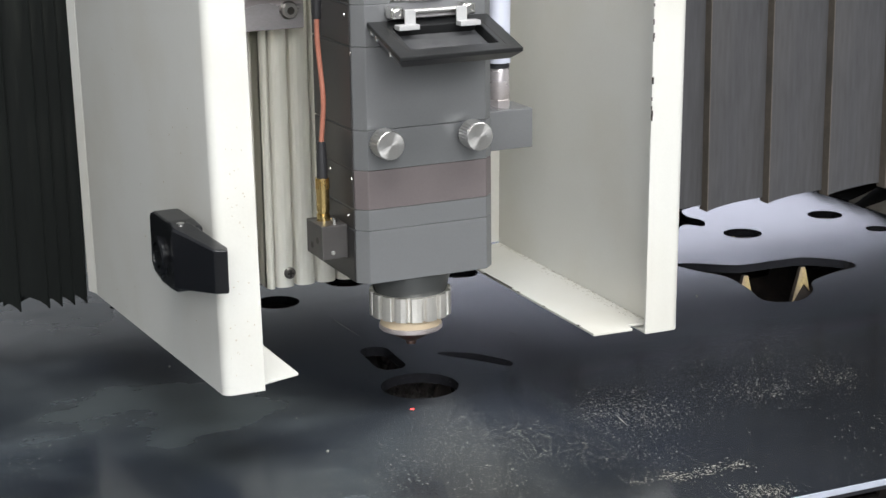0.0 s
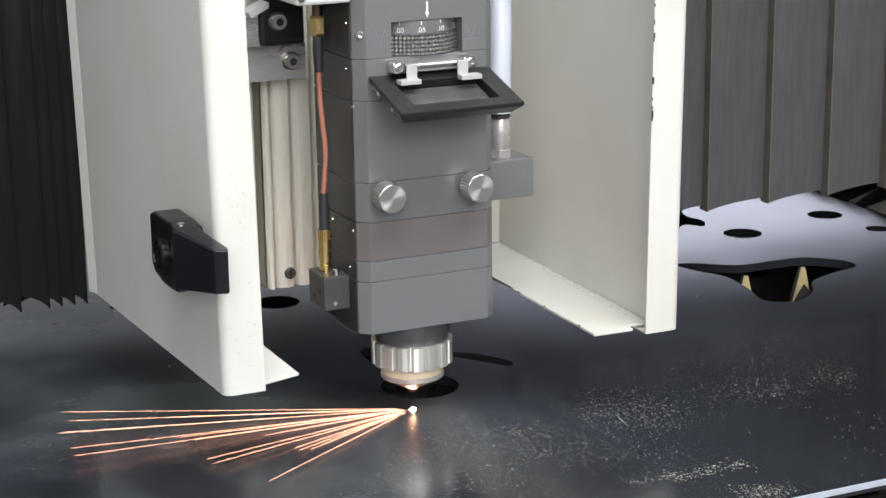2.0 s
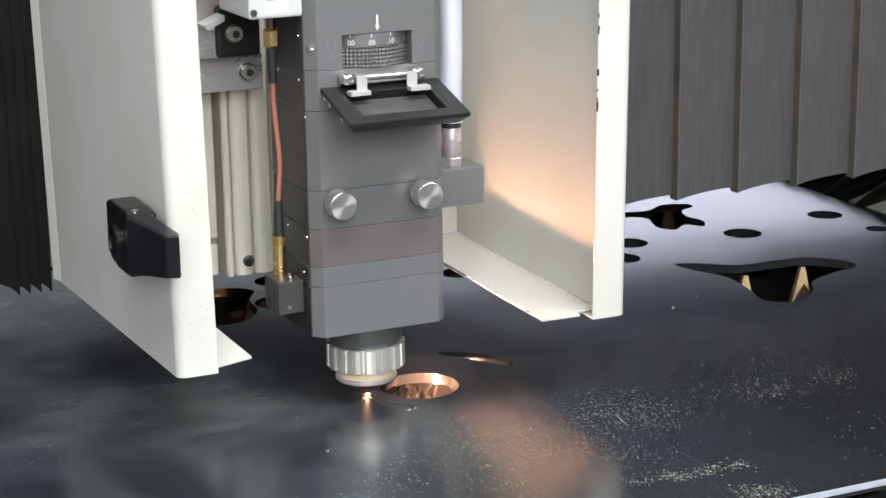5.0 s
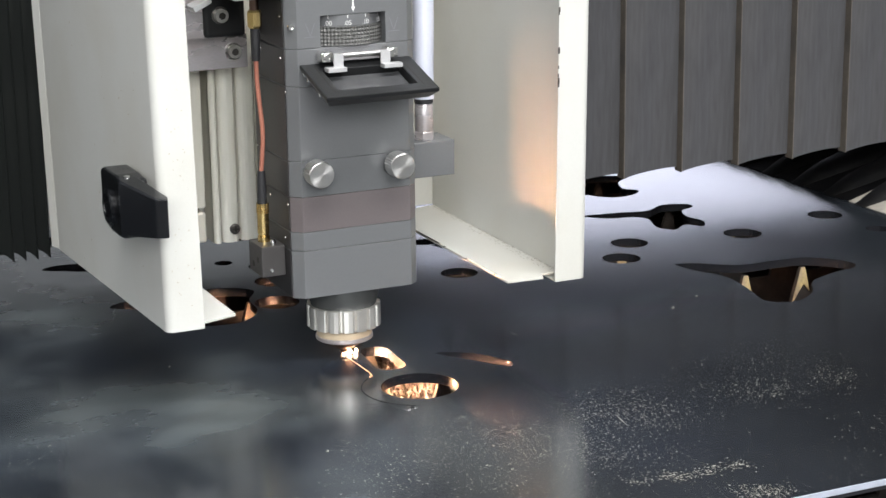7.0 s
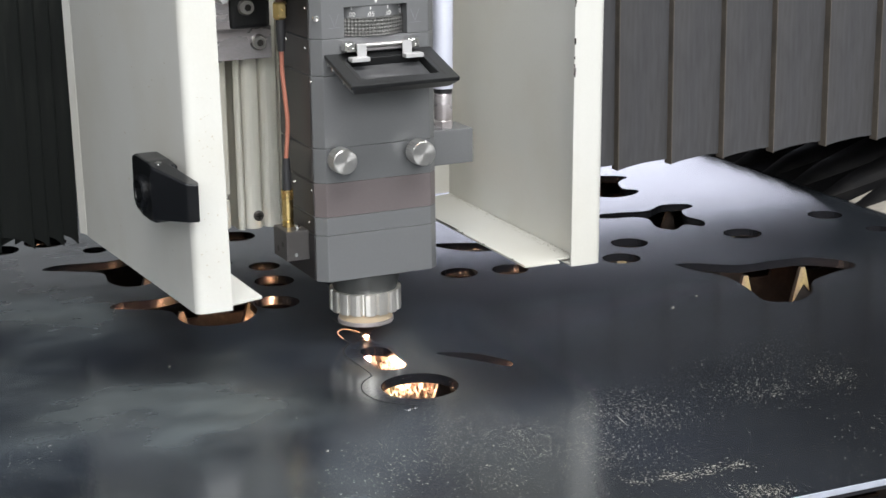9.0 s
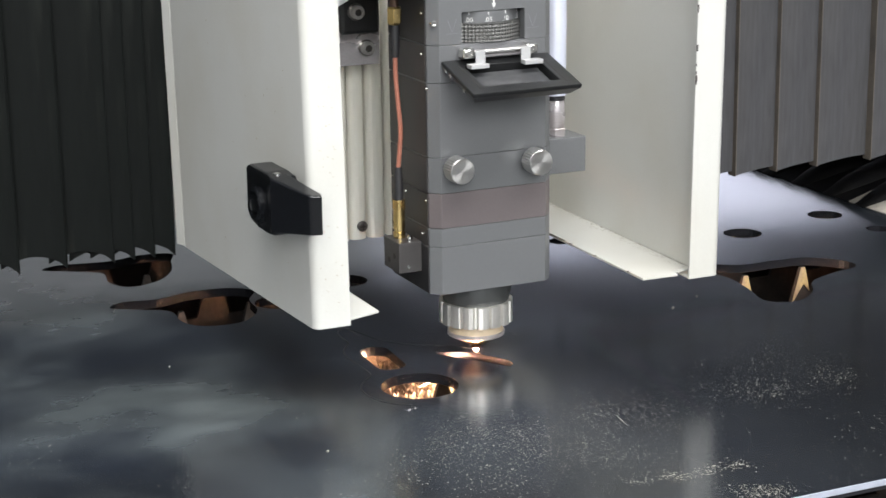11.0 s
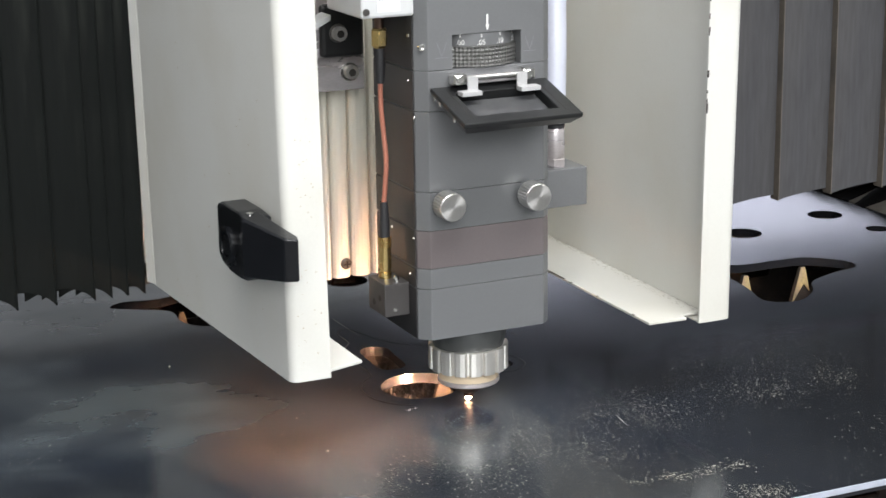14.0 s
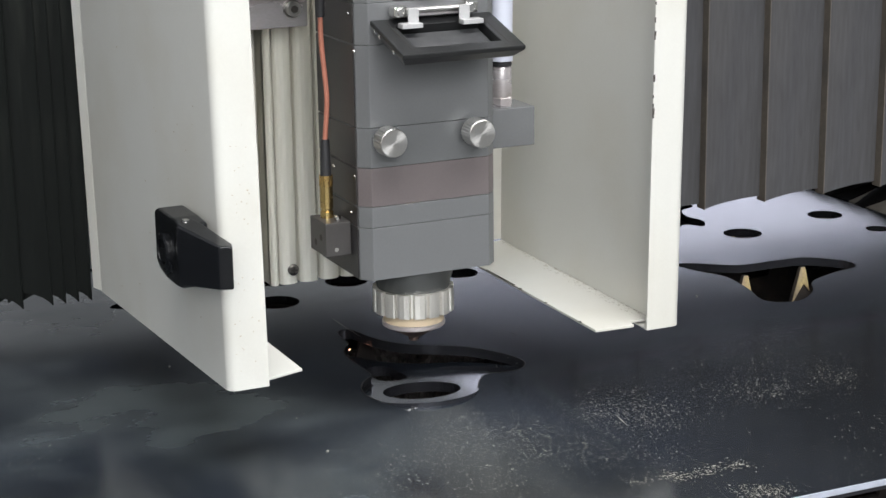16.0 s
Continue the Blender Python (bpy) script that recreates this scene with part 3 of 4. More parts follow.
def side_panel(sign):
    """A folded sheet: rounded front return, outer wall, rear return and bottom flange."""
    bm = bmesh.new()
    out, lip = 131.5 * sign, 110 * sign
    t = 1.6 * sign
    # outline in plan, from the front return round to the rear return
    plan, n = [(lip, -69)], 6
    r = 5.0
    for i in range(n + 1):
        a = math.pi / 2 * i / n
        plan.append((out - sign * r + sign * r * math.sin(a), -69 + r - r * math.cos(a)))
    back, flare, low = (139, 9.5, 50) if sign < 0 else (132, 7, 47.7)
    plan += [(out + sign * flare, back), (out + sign * flare - sign * 3, back + 1)]
    inner = [(lip, -67.4)]
    for i in range(n + 1):
        a = math.pi / 2 * i / n
        inner.append((out - sign * r + sign * (r - 1.6) * math.sin(a), -69 + r - (r - 1.6) * math.cos(a)))
    inner += [(out + sign * flare - t, back - 1.6), (out + sign * flare - sign * 3, back - 0.6)]
    prism(plan + inner[::-1], low, 420, "z", 0, bm)
    for v in bm.verts:                          # the panels splay slightly towards the top
        v.co.x += sign * 0.0145 * (v.co.z - 0.05)
    ob = part("side_panel", bm, "cream", CAR, smooth=True)
    # bottom flange, folded inwards, its front corner clipped
    if sign > 0:
        flange = [(122.4, -60), (104, -60), (103.2, -66.8), (79.5, -66), (81, 122), (122.4, 133)]
    else:
        flange = [(-129.9, -62), (-107, -60.5), (-86.9, -54.3), (-88.5, 112), (-136, 132)]
    part("bottom_flange", prism(flange, 50, 51.4, "z", 0.2), "cream", ob)
    part("front_return", box(min(lip, lip + 20 * sign), max(lip, lip + 20 * sign), -67.3, -55, low + 0.2, low + 1.2, 0.1), "cream", ob)
    # the box section's inner skin, or the narrow return along the rear edge
    if sign > 0:
        bm = prism([(117.4, -67.3), (121, 133.2), (122.4, 133.2), (118.8, -67.3)], 51.6, 420)
        name = "inner_skin"
    else:
        bm = prism([(-141.0, 140.2), (-143.6, 148.5), (-142.4, 149), (-139.6, 140.2)], 50.4, 420)
        name = "rear_return"
    for v in bm.verts:
        v.co.x += sign * 0.0145 * (v.co.z - 0.05)
    part(name, bm, "cream", ob)
    return ob


panel_l, panel_r = side_panel(-1), side_panel(1)

# worn chips along the lip of one panel and its flange
bm = bmesh.new()
rng = random.Random(4)
for z in [232, 228] + [rng.uniform(164, 224) for _ in range(9)]:
    w, h = rng.uniform(0.4, 1.1), rng.uniform(0.6, 2.0)
    q = 0.0145 * (z - 50)
    box(109.7 + q, 109.9 + q + w, -69.15, -68.9, z - h, z + h, 0, bm)
for y0, y1 in ((34, 72), (24, 27), (-50, -47), (-8, -6), (88, 96)):
    box(79.3 + y1 * 0.008, 80.6 + y1 * 0.008, y0, y1, 51.3, 51.5, 0, bm)
tagged(part("paint_chip", bm, "chip", panel_r, "dark chipped paint along the edge"), kind="stuff")
# grime gathered along the fold of the flange
bm = bmesh.new()
for _ in range(420):
    y = rng.uniform(-60, 128)
    x = 117.6 + (y + 67) * 3.6 / 200 - rng.uniform(0, 1) ** 3 * (7 if y < 60 else 4)
    s = rng.uniform(0.12, 0.55)
    box(x - s * 0.5, x + s * 0.5, y - s * 1.8, y + s * 1.8, 51.3, 51.44, 0, bm)
tagged(part("grime", bm, "grime", panel_r, "dull grime along the fold"), kind="stuff")
# specks of rust on the other panel
bm = bmesh.new()
for _ in range(20):
    y, z = rng.uniform(-60, 100), rng.uniform(54, 210)
    x = -131.5 - (y + 64) * 9.5 / 203 - 0.0145 * (z - 50)
    s = rng.uniform(0.18, 0.4)
    box(x - 0.08, x + 0.05, y - s, y + s, z - s, z + s, 0, bm)
for _ in range(34):
    x, z = rng.uniform(-127, -114), rng.uniform(52, 200)
    s = rng.uniform(0.12, 0.3)
    box(x - s, x + s, -69.06, -68.9, z - s, z + s, 0, bm)
tagged(part("rust_speck", bm, "rust", panel_l, "tiny rust specks"), kind="stuff")


def latch():
    bm = lathe([(13.5, -133.5), (13.5, -137), (12.3, -137.4), (12.3, -145), (11.2, -145.4), (11.2, -150), (9.5, -152), (6.5, -152), (6.3, -150.5), (3, -150.3)], 0, -36, 36, "x", 116.5)
    base = part("latch_handle", bm, "black_plastic", panel_l, "black plastic quarter-turn latch handle", True)
    bm = prism([(-19, 135.5), (-19, 110), (-24, 105.5), (-36, 103.5), (-52, 103.5), (-62, 104.5), (-62, 136.5), (-48, 137.5), (-24, 137.3)], -151, -136, "x", 1.6)
    part("hub", bm, "black_plastic", base)
    part("hub_ring", lathe([(9.5, -150), (9.5, -152.4), (8.6, -153.2), (6.8, -153.2), (6.5, -151), (5.6, -151), (5.4, -152.8), (3, -153)], 0, -37, 32, "x", 118), "black_plastic", base, smooth=True)
    bm = bmesh.new()
    lever = [(-150.5, -52), (-152, -62), (-141.5, -94), (-135.5, -97), (-134, -92), (-140, -60), (-142, -52)]
    prism(lever, 106, 138.5, "z", 1.2, bm)
    for v in bm.verts:                          # the grip tapers towards its end
        k = max(0.0, min(1.0, (-v.co.y / U - 55) / 40))
        v.co.z = (121.5 + (v.co.z / U - 122) * (1 - 0.34 * k)) * U
    part("grip", bm, "black_plastic", base)
    part("latch_pin", lathe([(2, 136.6), (2, 138.0), (1.2, 138.3)], -146, -57, 16), "chrome", base, "small bright pin")


latch()

bm = bmesh.new()
rail = [(-55, 100), (-55, 82)]
for x0, w in ((-55, 5), (-49.5, 11.5), (-37, 12), (-24, 12), (-11, 12), (2, 9)):       # rounded flutes
    for i in range(9):
        a = math.pi * i / 8
        rail.append((x0 + w / 2 - w / 2 * math.cos(a), 84.5 - 6.0 * math.sin(a) ** 0.7))
    rail.append((x0 + w + 0.5, 87))
rail += [(12, 84), (12, 100)]
prism(rail, 57, 420, "z", 0, bm)
RAIL = part("z_rail", bm, "rail", CAR, "pale anodised fluted aluminium column")
part("rail_screw", lathe([(3.4, 78.9), (3.4, 77.4), (2.4, 76.4)], -42, 0, 20, "y", 65.7), "screw", RAIL)
part("screw_slot", join(box(-44, -40, 76.2, 76.5, 65.2, 66.2, 0), box(-42.5, -41.5, 76.2, 76.5, 63.7, 67.7, 0)), "chip", RAIL)
part("back_plate", box(-126, 62, 102, 106, 57, 420, 0.5), "cream", CAR)
part("rear_plate", box(58, 126.6, 133.6, 135.2, 51.8, 420, 0.3), "cream", CAR)
part("rail_strip", box(-74, -58.4, 84, 101, 80, 420, 1.2), "rail", CAR, "pale strip beside the column")
part("strip_foot", box(-74, -58.8, 84, 101, 57.5, 77, 1.2), "rail", CAR)
part("rail_side_plate", box(-69, -61.5, 80, 92, 168, 420, 0.4), "plated_bracket", CAR)
part("side_plate_screw", lathe([(2.6, 79.9), (2.6, 78.4), (1.4, 78.3)], -65.3, 0, 18, "y", 184), "chrome", CAR)

# ---------------------------------------------------------------- cutting head
HEAD = thing("laser_cutter", "dark grey laser cutting head with dial, open flap and nozzle", "laser cutter")


def chamfered(z0, z1, x0=-40.4, x1=39.4, y0=-28, y1=32, c=5.6, r=0.35):
    return prism([(x0 + c, y0), (x1 - c, y0), (x1, y0 + c), (x1, y1), (x0, y1), (x0, y0 + c)], z0, z1, "z", r)


part("nose_block", chamfered(48.5, 77.3), "head", HEAD)
part("spacer_block", chamfered(77.5, 88.7), "head", HEAD)
part("sensor_block", chamfered(88.9, 109.8), "head_warm", HEAD, "brownish grey block")
# covers on the left faces, coloured darker for the shade on that side
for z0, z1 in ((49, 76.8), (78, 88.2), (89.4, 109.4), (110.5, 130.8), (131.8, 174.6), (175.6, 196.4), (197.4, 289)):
    part("side_cover", box(-41.1, -40.42, -21.6, 31.6, z0, z1, 0.2), "head_side", HEAD, "side cover with shade in its dark colour")
KNOBBLOCK = part("knob_block", chamfered(110.0, 131.2), "head", HEAD)
part("lens_block", chamfered(131.4, 175.0), "head", HEAD)
part("upper_block", chamfered(175.2, 196.8), "head", HEAD)
# the focus block has a window cut in its front for the dial
bm = chamfered(215, 290)
prism([(-34.8, -28), (-20.5, -28), (-20.5, -8), (-40.4, -8), (-40.4, -22.4)], 197, 215.4, "z", 0.2, bm)
prism([(20, -28), (33.8, -28), (39.4, -22.4), (39.4, -8), (20, -8)], 197, 215.4, "z", 0.2, bm)
box(-40.4, 39.4, -7.9, 32, 197, 215.2, 0.2, bm)
FOCUS = part("focus_block", bm, "head", HEAD)

bm = bmesh.new()
DR, DY = 27.5, -2.5
rows, cols = 24, 410
verts = {}
for i in range(rows + 1):
    for j in range(cols):
        a, h = 2 * math.pi * j / cols, 0.45 * i
        rr = DR + 0.42 * math.cos(41 * a + 1.5 * h) * math.cos(41 * a - 1.5 * h)       # crossed knurling
        verts[i, j] = bm.verts.new(Vector((rr * math.cos(a), DY + rr * math.sin(a), 197.3 + h)) * U)
for i in range(rows):
    for j in range(cols):
        bm.faces.new((verts[i, j], verts[i, (j + 1) % cols], verts[i + 1, (j + 1) % cols], verts[i + 1, j]))
bm.faces.new([verts[0, j] for j in range(cols)])
bm.faces.new([verts[rows, j] for j in range(cols)])
bmesh.ops.recalc_face_normals(bm, faces=bm.faces)
DIAL = part("focus_dial", bm, "knurl", HEAD, "dark knurled focusing ring")
part("dial_scale", lathe([(26.2, 208.2), (26.2, 214.8)], 0, DY, 96), "head", DIAL, smooth=True)


def lettering(text, m, size, mat, parent, name):
    cu = bpy.data.curves.new(name, "FONT")
    cu.body, cu.size, cu.align_x, cu.extrude = text, size * U, "CENTER", 0.00003
    cu.materials.append(M[mat])
    ob = new(name, cu)
    ob.parent = parent
    ob.matrix_local = m
    return ob


for k, word in enumerate((".00", ".05", ".10", ".15")):
    a = radians(-27 + 25.0 * k - 6)
    p = Vector((26.35 * math.sin(a), DY - 26.35 * math.cos(a), 208.8)) * U
    lettering(word, Matrix.Translation(p) @ pose(0, 0, 0, 90, 0, math.degrees(a)), 3.9, "ink", DIAL, "dial_number")
    bm = box(-0.25, 0.25, -0.06, 0.06, 0, 1.8, 0)
    ob = part("dial_tick", bm, "ink", DIAL)
    ob.matrix_local = Matrix.Translation(Vector((26.3 * math.sin(a), DY - 26.3 * math.cos(a), 212.8)) * U) @ pose(0, 0, 0, 0, 0, math.degrees(a))
# printed pointer and marks
bm = prism([(-0.5, 224.6), (-0.5, 219.2), (-1.3, 219.2), (0, 216.2), (1.3, 219.2), (0.5, 219.2), (0.5, 224.6)], -28.14, -28.02, "y")
part("pointer_arrow", bm, "ink", FOCUS)
for x in (-26.7, 25.2):
    bm = box(x - 3.6, x + 3.6, -28.1, -28.02, 203.3, 203.55, 0)
    for s in (-1, 1):
        prism([(x, 204.4), (x + 0.3 * s, 204.4), (x + s * 2.9, 211.4), (x + s * 2.6, 211.4)], -28.1, -28.02, "y", 0, bm)
    part("printed_mark", bm, "faint_ink", FOCUS)


def cap_screw(x, y, z, r, axis, sign, parent, mat="chrome", depth=2.0):
    """A small socket screw head standing out of a face."""
    a, b = (y, y + sign * depth) if axis == "y" else (x, x + sign * depth)
    prof = [(r, a), (r, b - sign * 0.2), (r * 0.9, b), (r * 0.55, b), (r * 0.5, b - sign * depth * 0.6)]
    return part("screw", lathe(prof, x, y, 20, axis, z), mat, parent, smooth=True)


for y, z in ((-23, 172), (17, 192), (-16, 191), (-20, 105), (10, 105), (-17, 215), (-14, 84)):
    cap_screw(-41.0, y, z, 0.95, "x", -1, HEAD, "chrome", 0.4)
cap_screw(-37.6, -25.0, 209.5, 1.9, "y", -1, HEAD, "chrome", 2.2)


def knob(x, z):
    bm = bmesh.new()
    n, prof = 60, ((6.9, -30), (6.9, -40.6), (6.5, -41.2))
    pts = []
    for i in range(n):
        rr = 7.8 if i % 2 else 7.4
        a = 2 * math.pi * i / n
        pts.append((x + rr * math.cos(a), z + rr * math.sin(a)))
    prism(pts, -41.6, -32, "y", 0, bm)
    lathe([(4.6, -28.1), (4.6, -32)], x, 0, 24, "y", z, bm)
    ob = part("thumb_screw", bm, "steel", KNOBBLOCK, "knurled steel thumb screw")
    face = part("turned_face", lathe([(7.55, 0), (7.55, -0.7), (7.2, -1.0)], 0, 0, 48, "y", 0), "turned", ob, "turned bright face", True)
    face.location = Vector((x, -41.6, z)) * U


knob(-27.6, 125.4)
knob(23.3, 125.4)


def lens_drawer():
    # local frame: u from the hinge outwards, x across, w up from the top face
    tilt = math.atan2(12.4, 42)
    m = pose(0, -29.5 * U, 188.3 * U, 0, 0, 0) @ Matrix.Rotation(tilt, 4, "X")
    bm = bmesh.new()
    L, W, T = 44, 34.3, 8
    top = [(-W, 0), (W, 0), (W, -L), (-W, -L)]
    low = [(-W + 4, 0), (W - 4, 0), (W - 4, -L + 5), (-W + 4, -L + 5)]
    inn = [(-24, -9), (24, -9), (24, -L + 8.5), (-24, -L + 8.5)]
    a = [bm.verts.new(Vector((x, y, 0)) * U) for x, y in top]
    a2 = [bm.verts.new(Vector((x, y, -2.2)) * U) for x, y in top]
    b = [bm.verts.new(Vector((x, y, -T)) * U) for x, y in low]
    c = [bm.verts.new(Vector((x, y, 0)) * U) for x, y in inn]
    d = [bm.verts.new(Vector((x, y, -5.5)) * U) for x, y in inn]
    for i in range(4):
        j = (i + 1) % 4
        for q in ((a[i], a[j], c[j], c[i]), (a[i], a[j], a2[j], a2[i]), (a2[i], a2[j], b[j], b[i]), (c[i], c[j], d[j], d[i])):
            bm.faces.new(q)
    bm.faces.new(b)
    bm.faces.new(d)
    bmesh.ops.recalc_face_normals(bm, faces=bm.faces)
    soften(bm, 0.45)
    ob = part("drawer_cover", bm, "black_part", HEAD, "open black flap of the lens drawer")
    ob.matrix_local = m
    part("flap_window", box(-23, 23, -L + 9.5, -10, -5.2, -4.4, 0.2), "smoked", ob)
    for x in (-27, 27):
        part("flap_groove", box(x - 0.2, x + 0.2, -L + 6, -6, 0, 0.08, 0), "chip", ob)
    for y in (-5, -12):
        part("flap_screw", lathe([(1.5, -33.2), (1.5, -33.9), (0.8, -34.0)], 0, y, 16, "x", -3.8), "chrome", ob)
    part("flap_bar", lathe([(1.2, -32.6), (1.2, -33.3)], 0, -30, 12, "x", -4.5), "chrome", ob)
    hinge = part("hinge", box(-23, 23, -33.5, -28.2, 189.2, 193.4, 0.4), "plated_bracket", HEAD, "bright hinge with two clips")
    part("hinge_rod", lathe([(1.5, -16), (1.5, 16)], 0, -34.5, 18, "x", 192.5), "steel", hinge, smooth=True)
    for s in (-1, 1):
        bm = box(s * 20.2 - 3.6, s * 20.2 + 3.6, -37.5, -29, 189.6, 195.6, 1.0)
        part("hinge_knuckle", bm, "chrome", hinge)
        cap_screw(s * 20.2, -37.4, 192.6, 2.3, "y", -1, hinge, "chrome", 1.0)
        inner = s * 14.5
        bm = box(inner - 3, inner + 3, -40.4, -39.2, 185.2, 194.6, 0.3)
        box(min(inner - 3, inner + 8.5 * s), max(inner + 3, inner + 8.5 * s), -45.6, -39.2, 184.9, 187.4, 0.3, bm)
        part("clip", bm, "clip", hinge, "bright L-shaped clip")


lens_drawer()

# nozzle end
NX, NY = -1.2, -2.8
part("neck", lathe([(22.4, 48.6), (22.2, 44), (20.2, 36.5), (19.5, 33)], NX, NY, 56), "neck", HEAD, "dark tapered neck", True)
part("lock_ring", gear(NX, NY, 22.2, 35.6, 20.7, 22.6, 16), "ring", HEAD, "fluted bright lock ring")
part("ceramic_ring", lathe([(16.4, 23), (16.4, 19.5), (17.0, 16.2)], NX, NY, 56), "ceramic", HEAD, "cream ceramic ring", True)
part("nozzle_flange", lathe([(17.2, 16.1), (17.6, 15.6), (17.6, 13.9), (17.0, 13.3)], NX, NY, 72), "flange", HEAD, "knurled grey flange", True)
part("nozzle", lathe([(15.0, 13.2), (14.4, 12.2), (4.4, 6.6), (3.0, 5.8), (2.7, 3.9), (0.9, 3.7), (0.8, 10)], NX, NY, 48), "copper", HEAD, "copper nozzle tip", True)

# height sensor cube with its coaxial lead
CUBE = part("sensor_cube", box(-56, -41.2, -13, 10, 60.5, 79, 0.6), "cube", HEAD, "brownish black sensor cube")
cap_screw(-50, -12.9, 64.2, 1.3, "y", -1, CUBE, "chrome", 0.5)
for y, z in ((-6, 70), (2, 66)):
    part("blind_hole", lathe([(1.8, -56.12), (1.8, -55.9)], 0, y, 16, "x", z), "chip", CUBE)
part("grub_screw", lathe([(1.8, 79), (1.8, 81.5), (1.0, 82.2)], -47.2, -8.5, 16), "chrome", CUBE, smooth=True)
PLUG = part("coax_plug", lathe([(3.6, 78.8), (3.6, 82.5), (3.0, 82.6), (3.1, 84), (3.55, 84.2), (3.55, 96.5)], -49.3, 1.5, 28), "brass", HEAD, "brass coaxial plug", True)
part("knurled_collar", gear(-49.3, 1.5, 96.6, 102.3, 3.3, 3.8, 20), "brass", PLUG)
part("lower_sleeve", lathe([(2.9, 102.3), (2.8, 112), (2.2, 122)], -49.3, 1.5, 20), "rubber", PLUG, smooth=True)
part("coax_lead", tube([(-49.3, 1.5, 121), (-48.6, 0.5, 132), (-48.0, 0, 145), (-48.7, 1, 160), (-49.5, 2, 175), (-49.6, 2, 188)], 1.4), "cable", PLUG, "reddish brown cable", True)
part("upper_sleeve", lathe([(2.3, 187.5), (2.5, 190), (2.9, 200), (2.7, 207)], -49.6, 2, 20), "rubber", PLUG, smooth=True)
part("hex_nut", lathe([(3.2, 206.5), (4.4, 208), (4.4, 216), (3.6, 217.2)], -49.6, 2, 6), "brass", PLUG)
part("threaded_stub", lathe([(2.6, 217), (2.6, 226)], -49.6, 2, 16), "copper", PLUG)
AMP = part("preamplifier", box(-72.4, -42.6, -29.3, 20, 227, 285, 1.4), "white_box", HEAD, "white enamelled amplifier box")
part("label", box(-63.6, -50.6, -29.42, -29.32, 230, 262, 0), "label", AMP, "white paper label")
bm = bmesh.new()
for i, h in enumerate((1.5, 0.9, 1.6, 0.7, 1.3, 0.8, 1.5, 1.0)):      # barcode, turned on its side
    box(-62.6, -58.2, -29.5, -29.43, 236.2 + i * 2.3, 236.2 + i * 2.3 + h, 0, bm)
part("barcode", bm, "grey_ink", AMP, "grey barcode")
lettering("V7.5", Matrix.Translation(Vector((-51.4, -29.44, 242)) * U) @ pose(0, 0, 0, 90, -90, 0), 4.2, "grey_ink", AMP, "label_text")
bm = box(-56.6, -55.0, -29.5, -29.43, 237, 245, 0)
box(-56.6, -55.2, -29.5, -29.43, 247, 253, 0, bm)
part("printed_bar", bm, "grey_ink", AMP)
part("box_screw", lathe([(1.9, -29.2), (1.9, -29.9), (0.9, -30.0)], -69.8, 0, 14, "y", 230.5), "screw", AMP)

# bracket that carries the head
BR = part("mount_bracket", box(-76, -36, 57, 67, 174.8, 195.4, 0.6), "plated_bracket", HEAD, "milled steel mounting bracket")
CL = part("clamp_block", box(-67, -41, 43, 60, 196, 226, 2.5), "black_part", HEAD, "black clamp block")
for x, y, z, p in ((-45.2, 57, 185.3, BR), (-57.1, 43, 209.7, CL)):
    part("bolt_washer", lathe([(5.2, y), (5.2, y - 0.9)], x, 0, 28, "y", z), "screw", p)
    part("cap_bolt", lathe([(4.1, y - 0.8), (4.1, y - 4.2), (3.7, y - 4.7), (2.1, y - 4.7), (2.0, y - 2.5)], x, 0, 28, "y", z), "steel", p, smooth=True)
for x, y, z, p in ((-45.2, 52.3, 185.3, BR), (-57.1, 38.3, 209.7, CL)):
    part("hex_socket", prism([(x + 2.3 * math.cos(radians(60 * i + 15)), z + 2.3 * math.sin(radians(60 * i + 15))) for i in range(6)], y - 0.06, y + 0.3, "y"), "chip", p)
part("upper_bracket", box(-80, -62, 46, 66, 196, 290, 0.6), "plated_bracket", HEAD)
part("tab", prism([(-76, 214), (-66, 219), (-66, 222), (-78, 217)], 30, 44, "y", 0.2), "white_box", HEAD)

# gas inlet on the other side
GAS = part("gas_block", box(39.5, 75, -3, 22, 107.5, 129.6, 0.6), "head", HEAD)
part("hex_fitting", lathe([(6.2, 129.6), (6.6, 130.4), (6.6, 134.5), (6.0, 135.2)], 58.6, 6, 6), "plated_bracket", GAS)
part("push_fitting", lathe([(5.6, 135), (5.8, 136), (5.8, 151), (5.3, 152.2)], 58.6, 6, 32), "plated_bracket", GAS, smooth=True)
part("release_ring", lathe([(5.9, 152.3), (5.9, 154.2), (4.6, 155.5)], 58.6, 6, 32), "rubber", GAS, smooth=True)
part("gas_hose", tube([(58.6, 6, 155), (59, 7, 175), (61, 10, 200), (64, 16, 235), (70, 24, 290)], 6.6, 20), "hose", GAS, "bluish white gas hose", True)


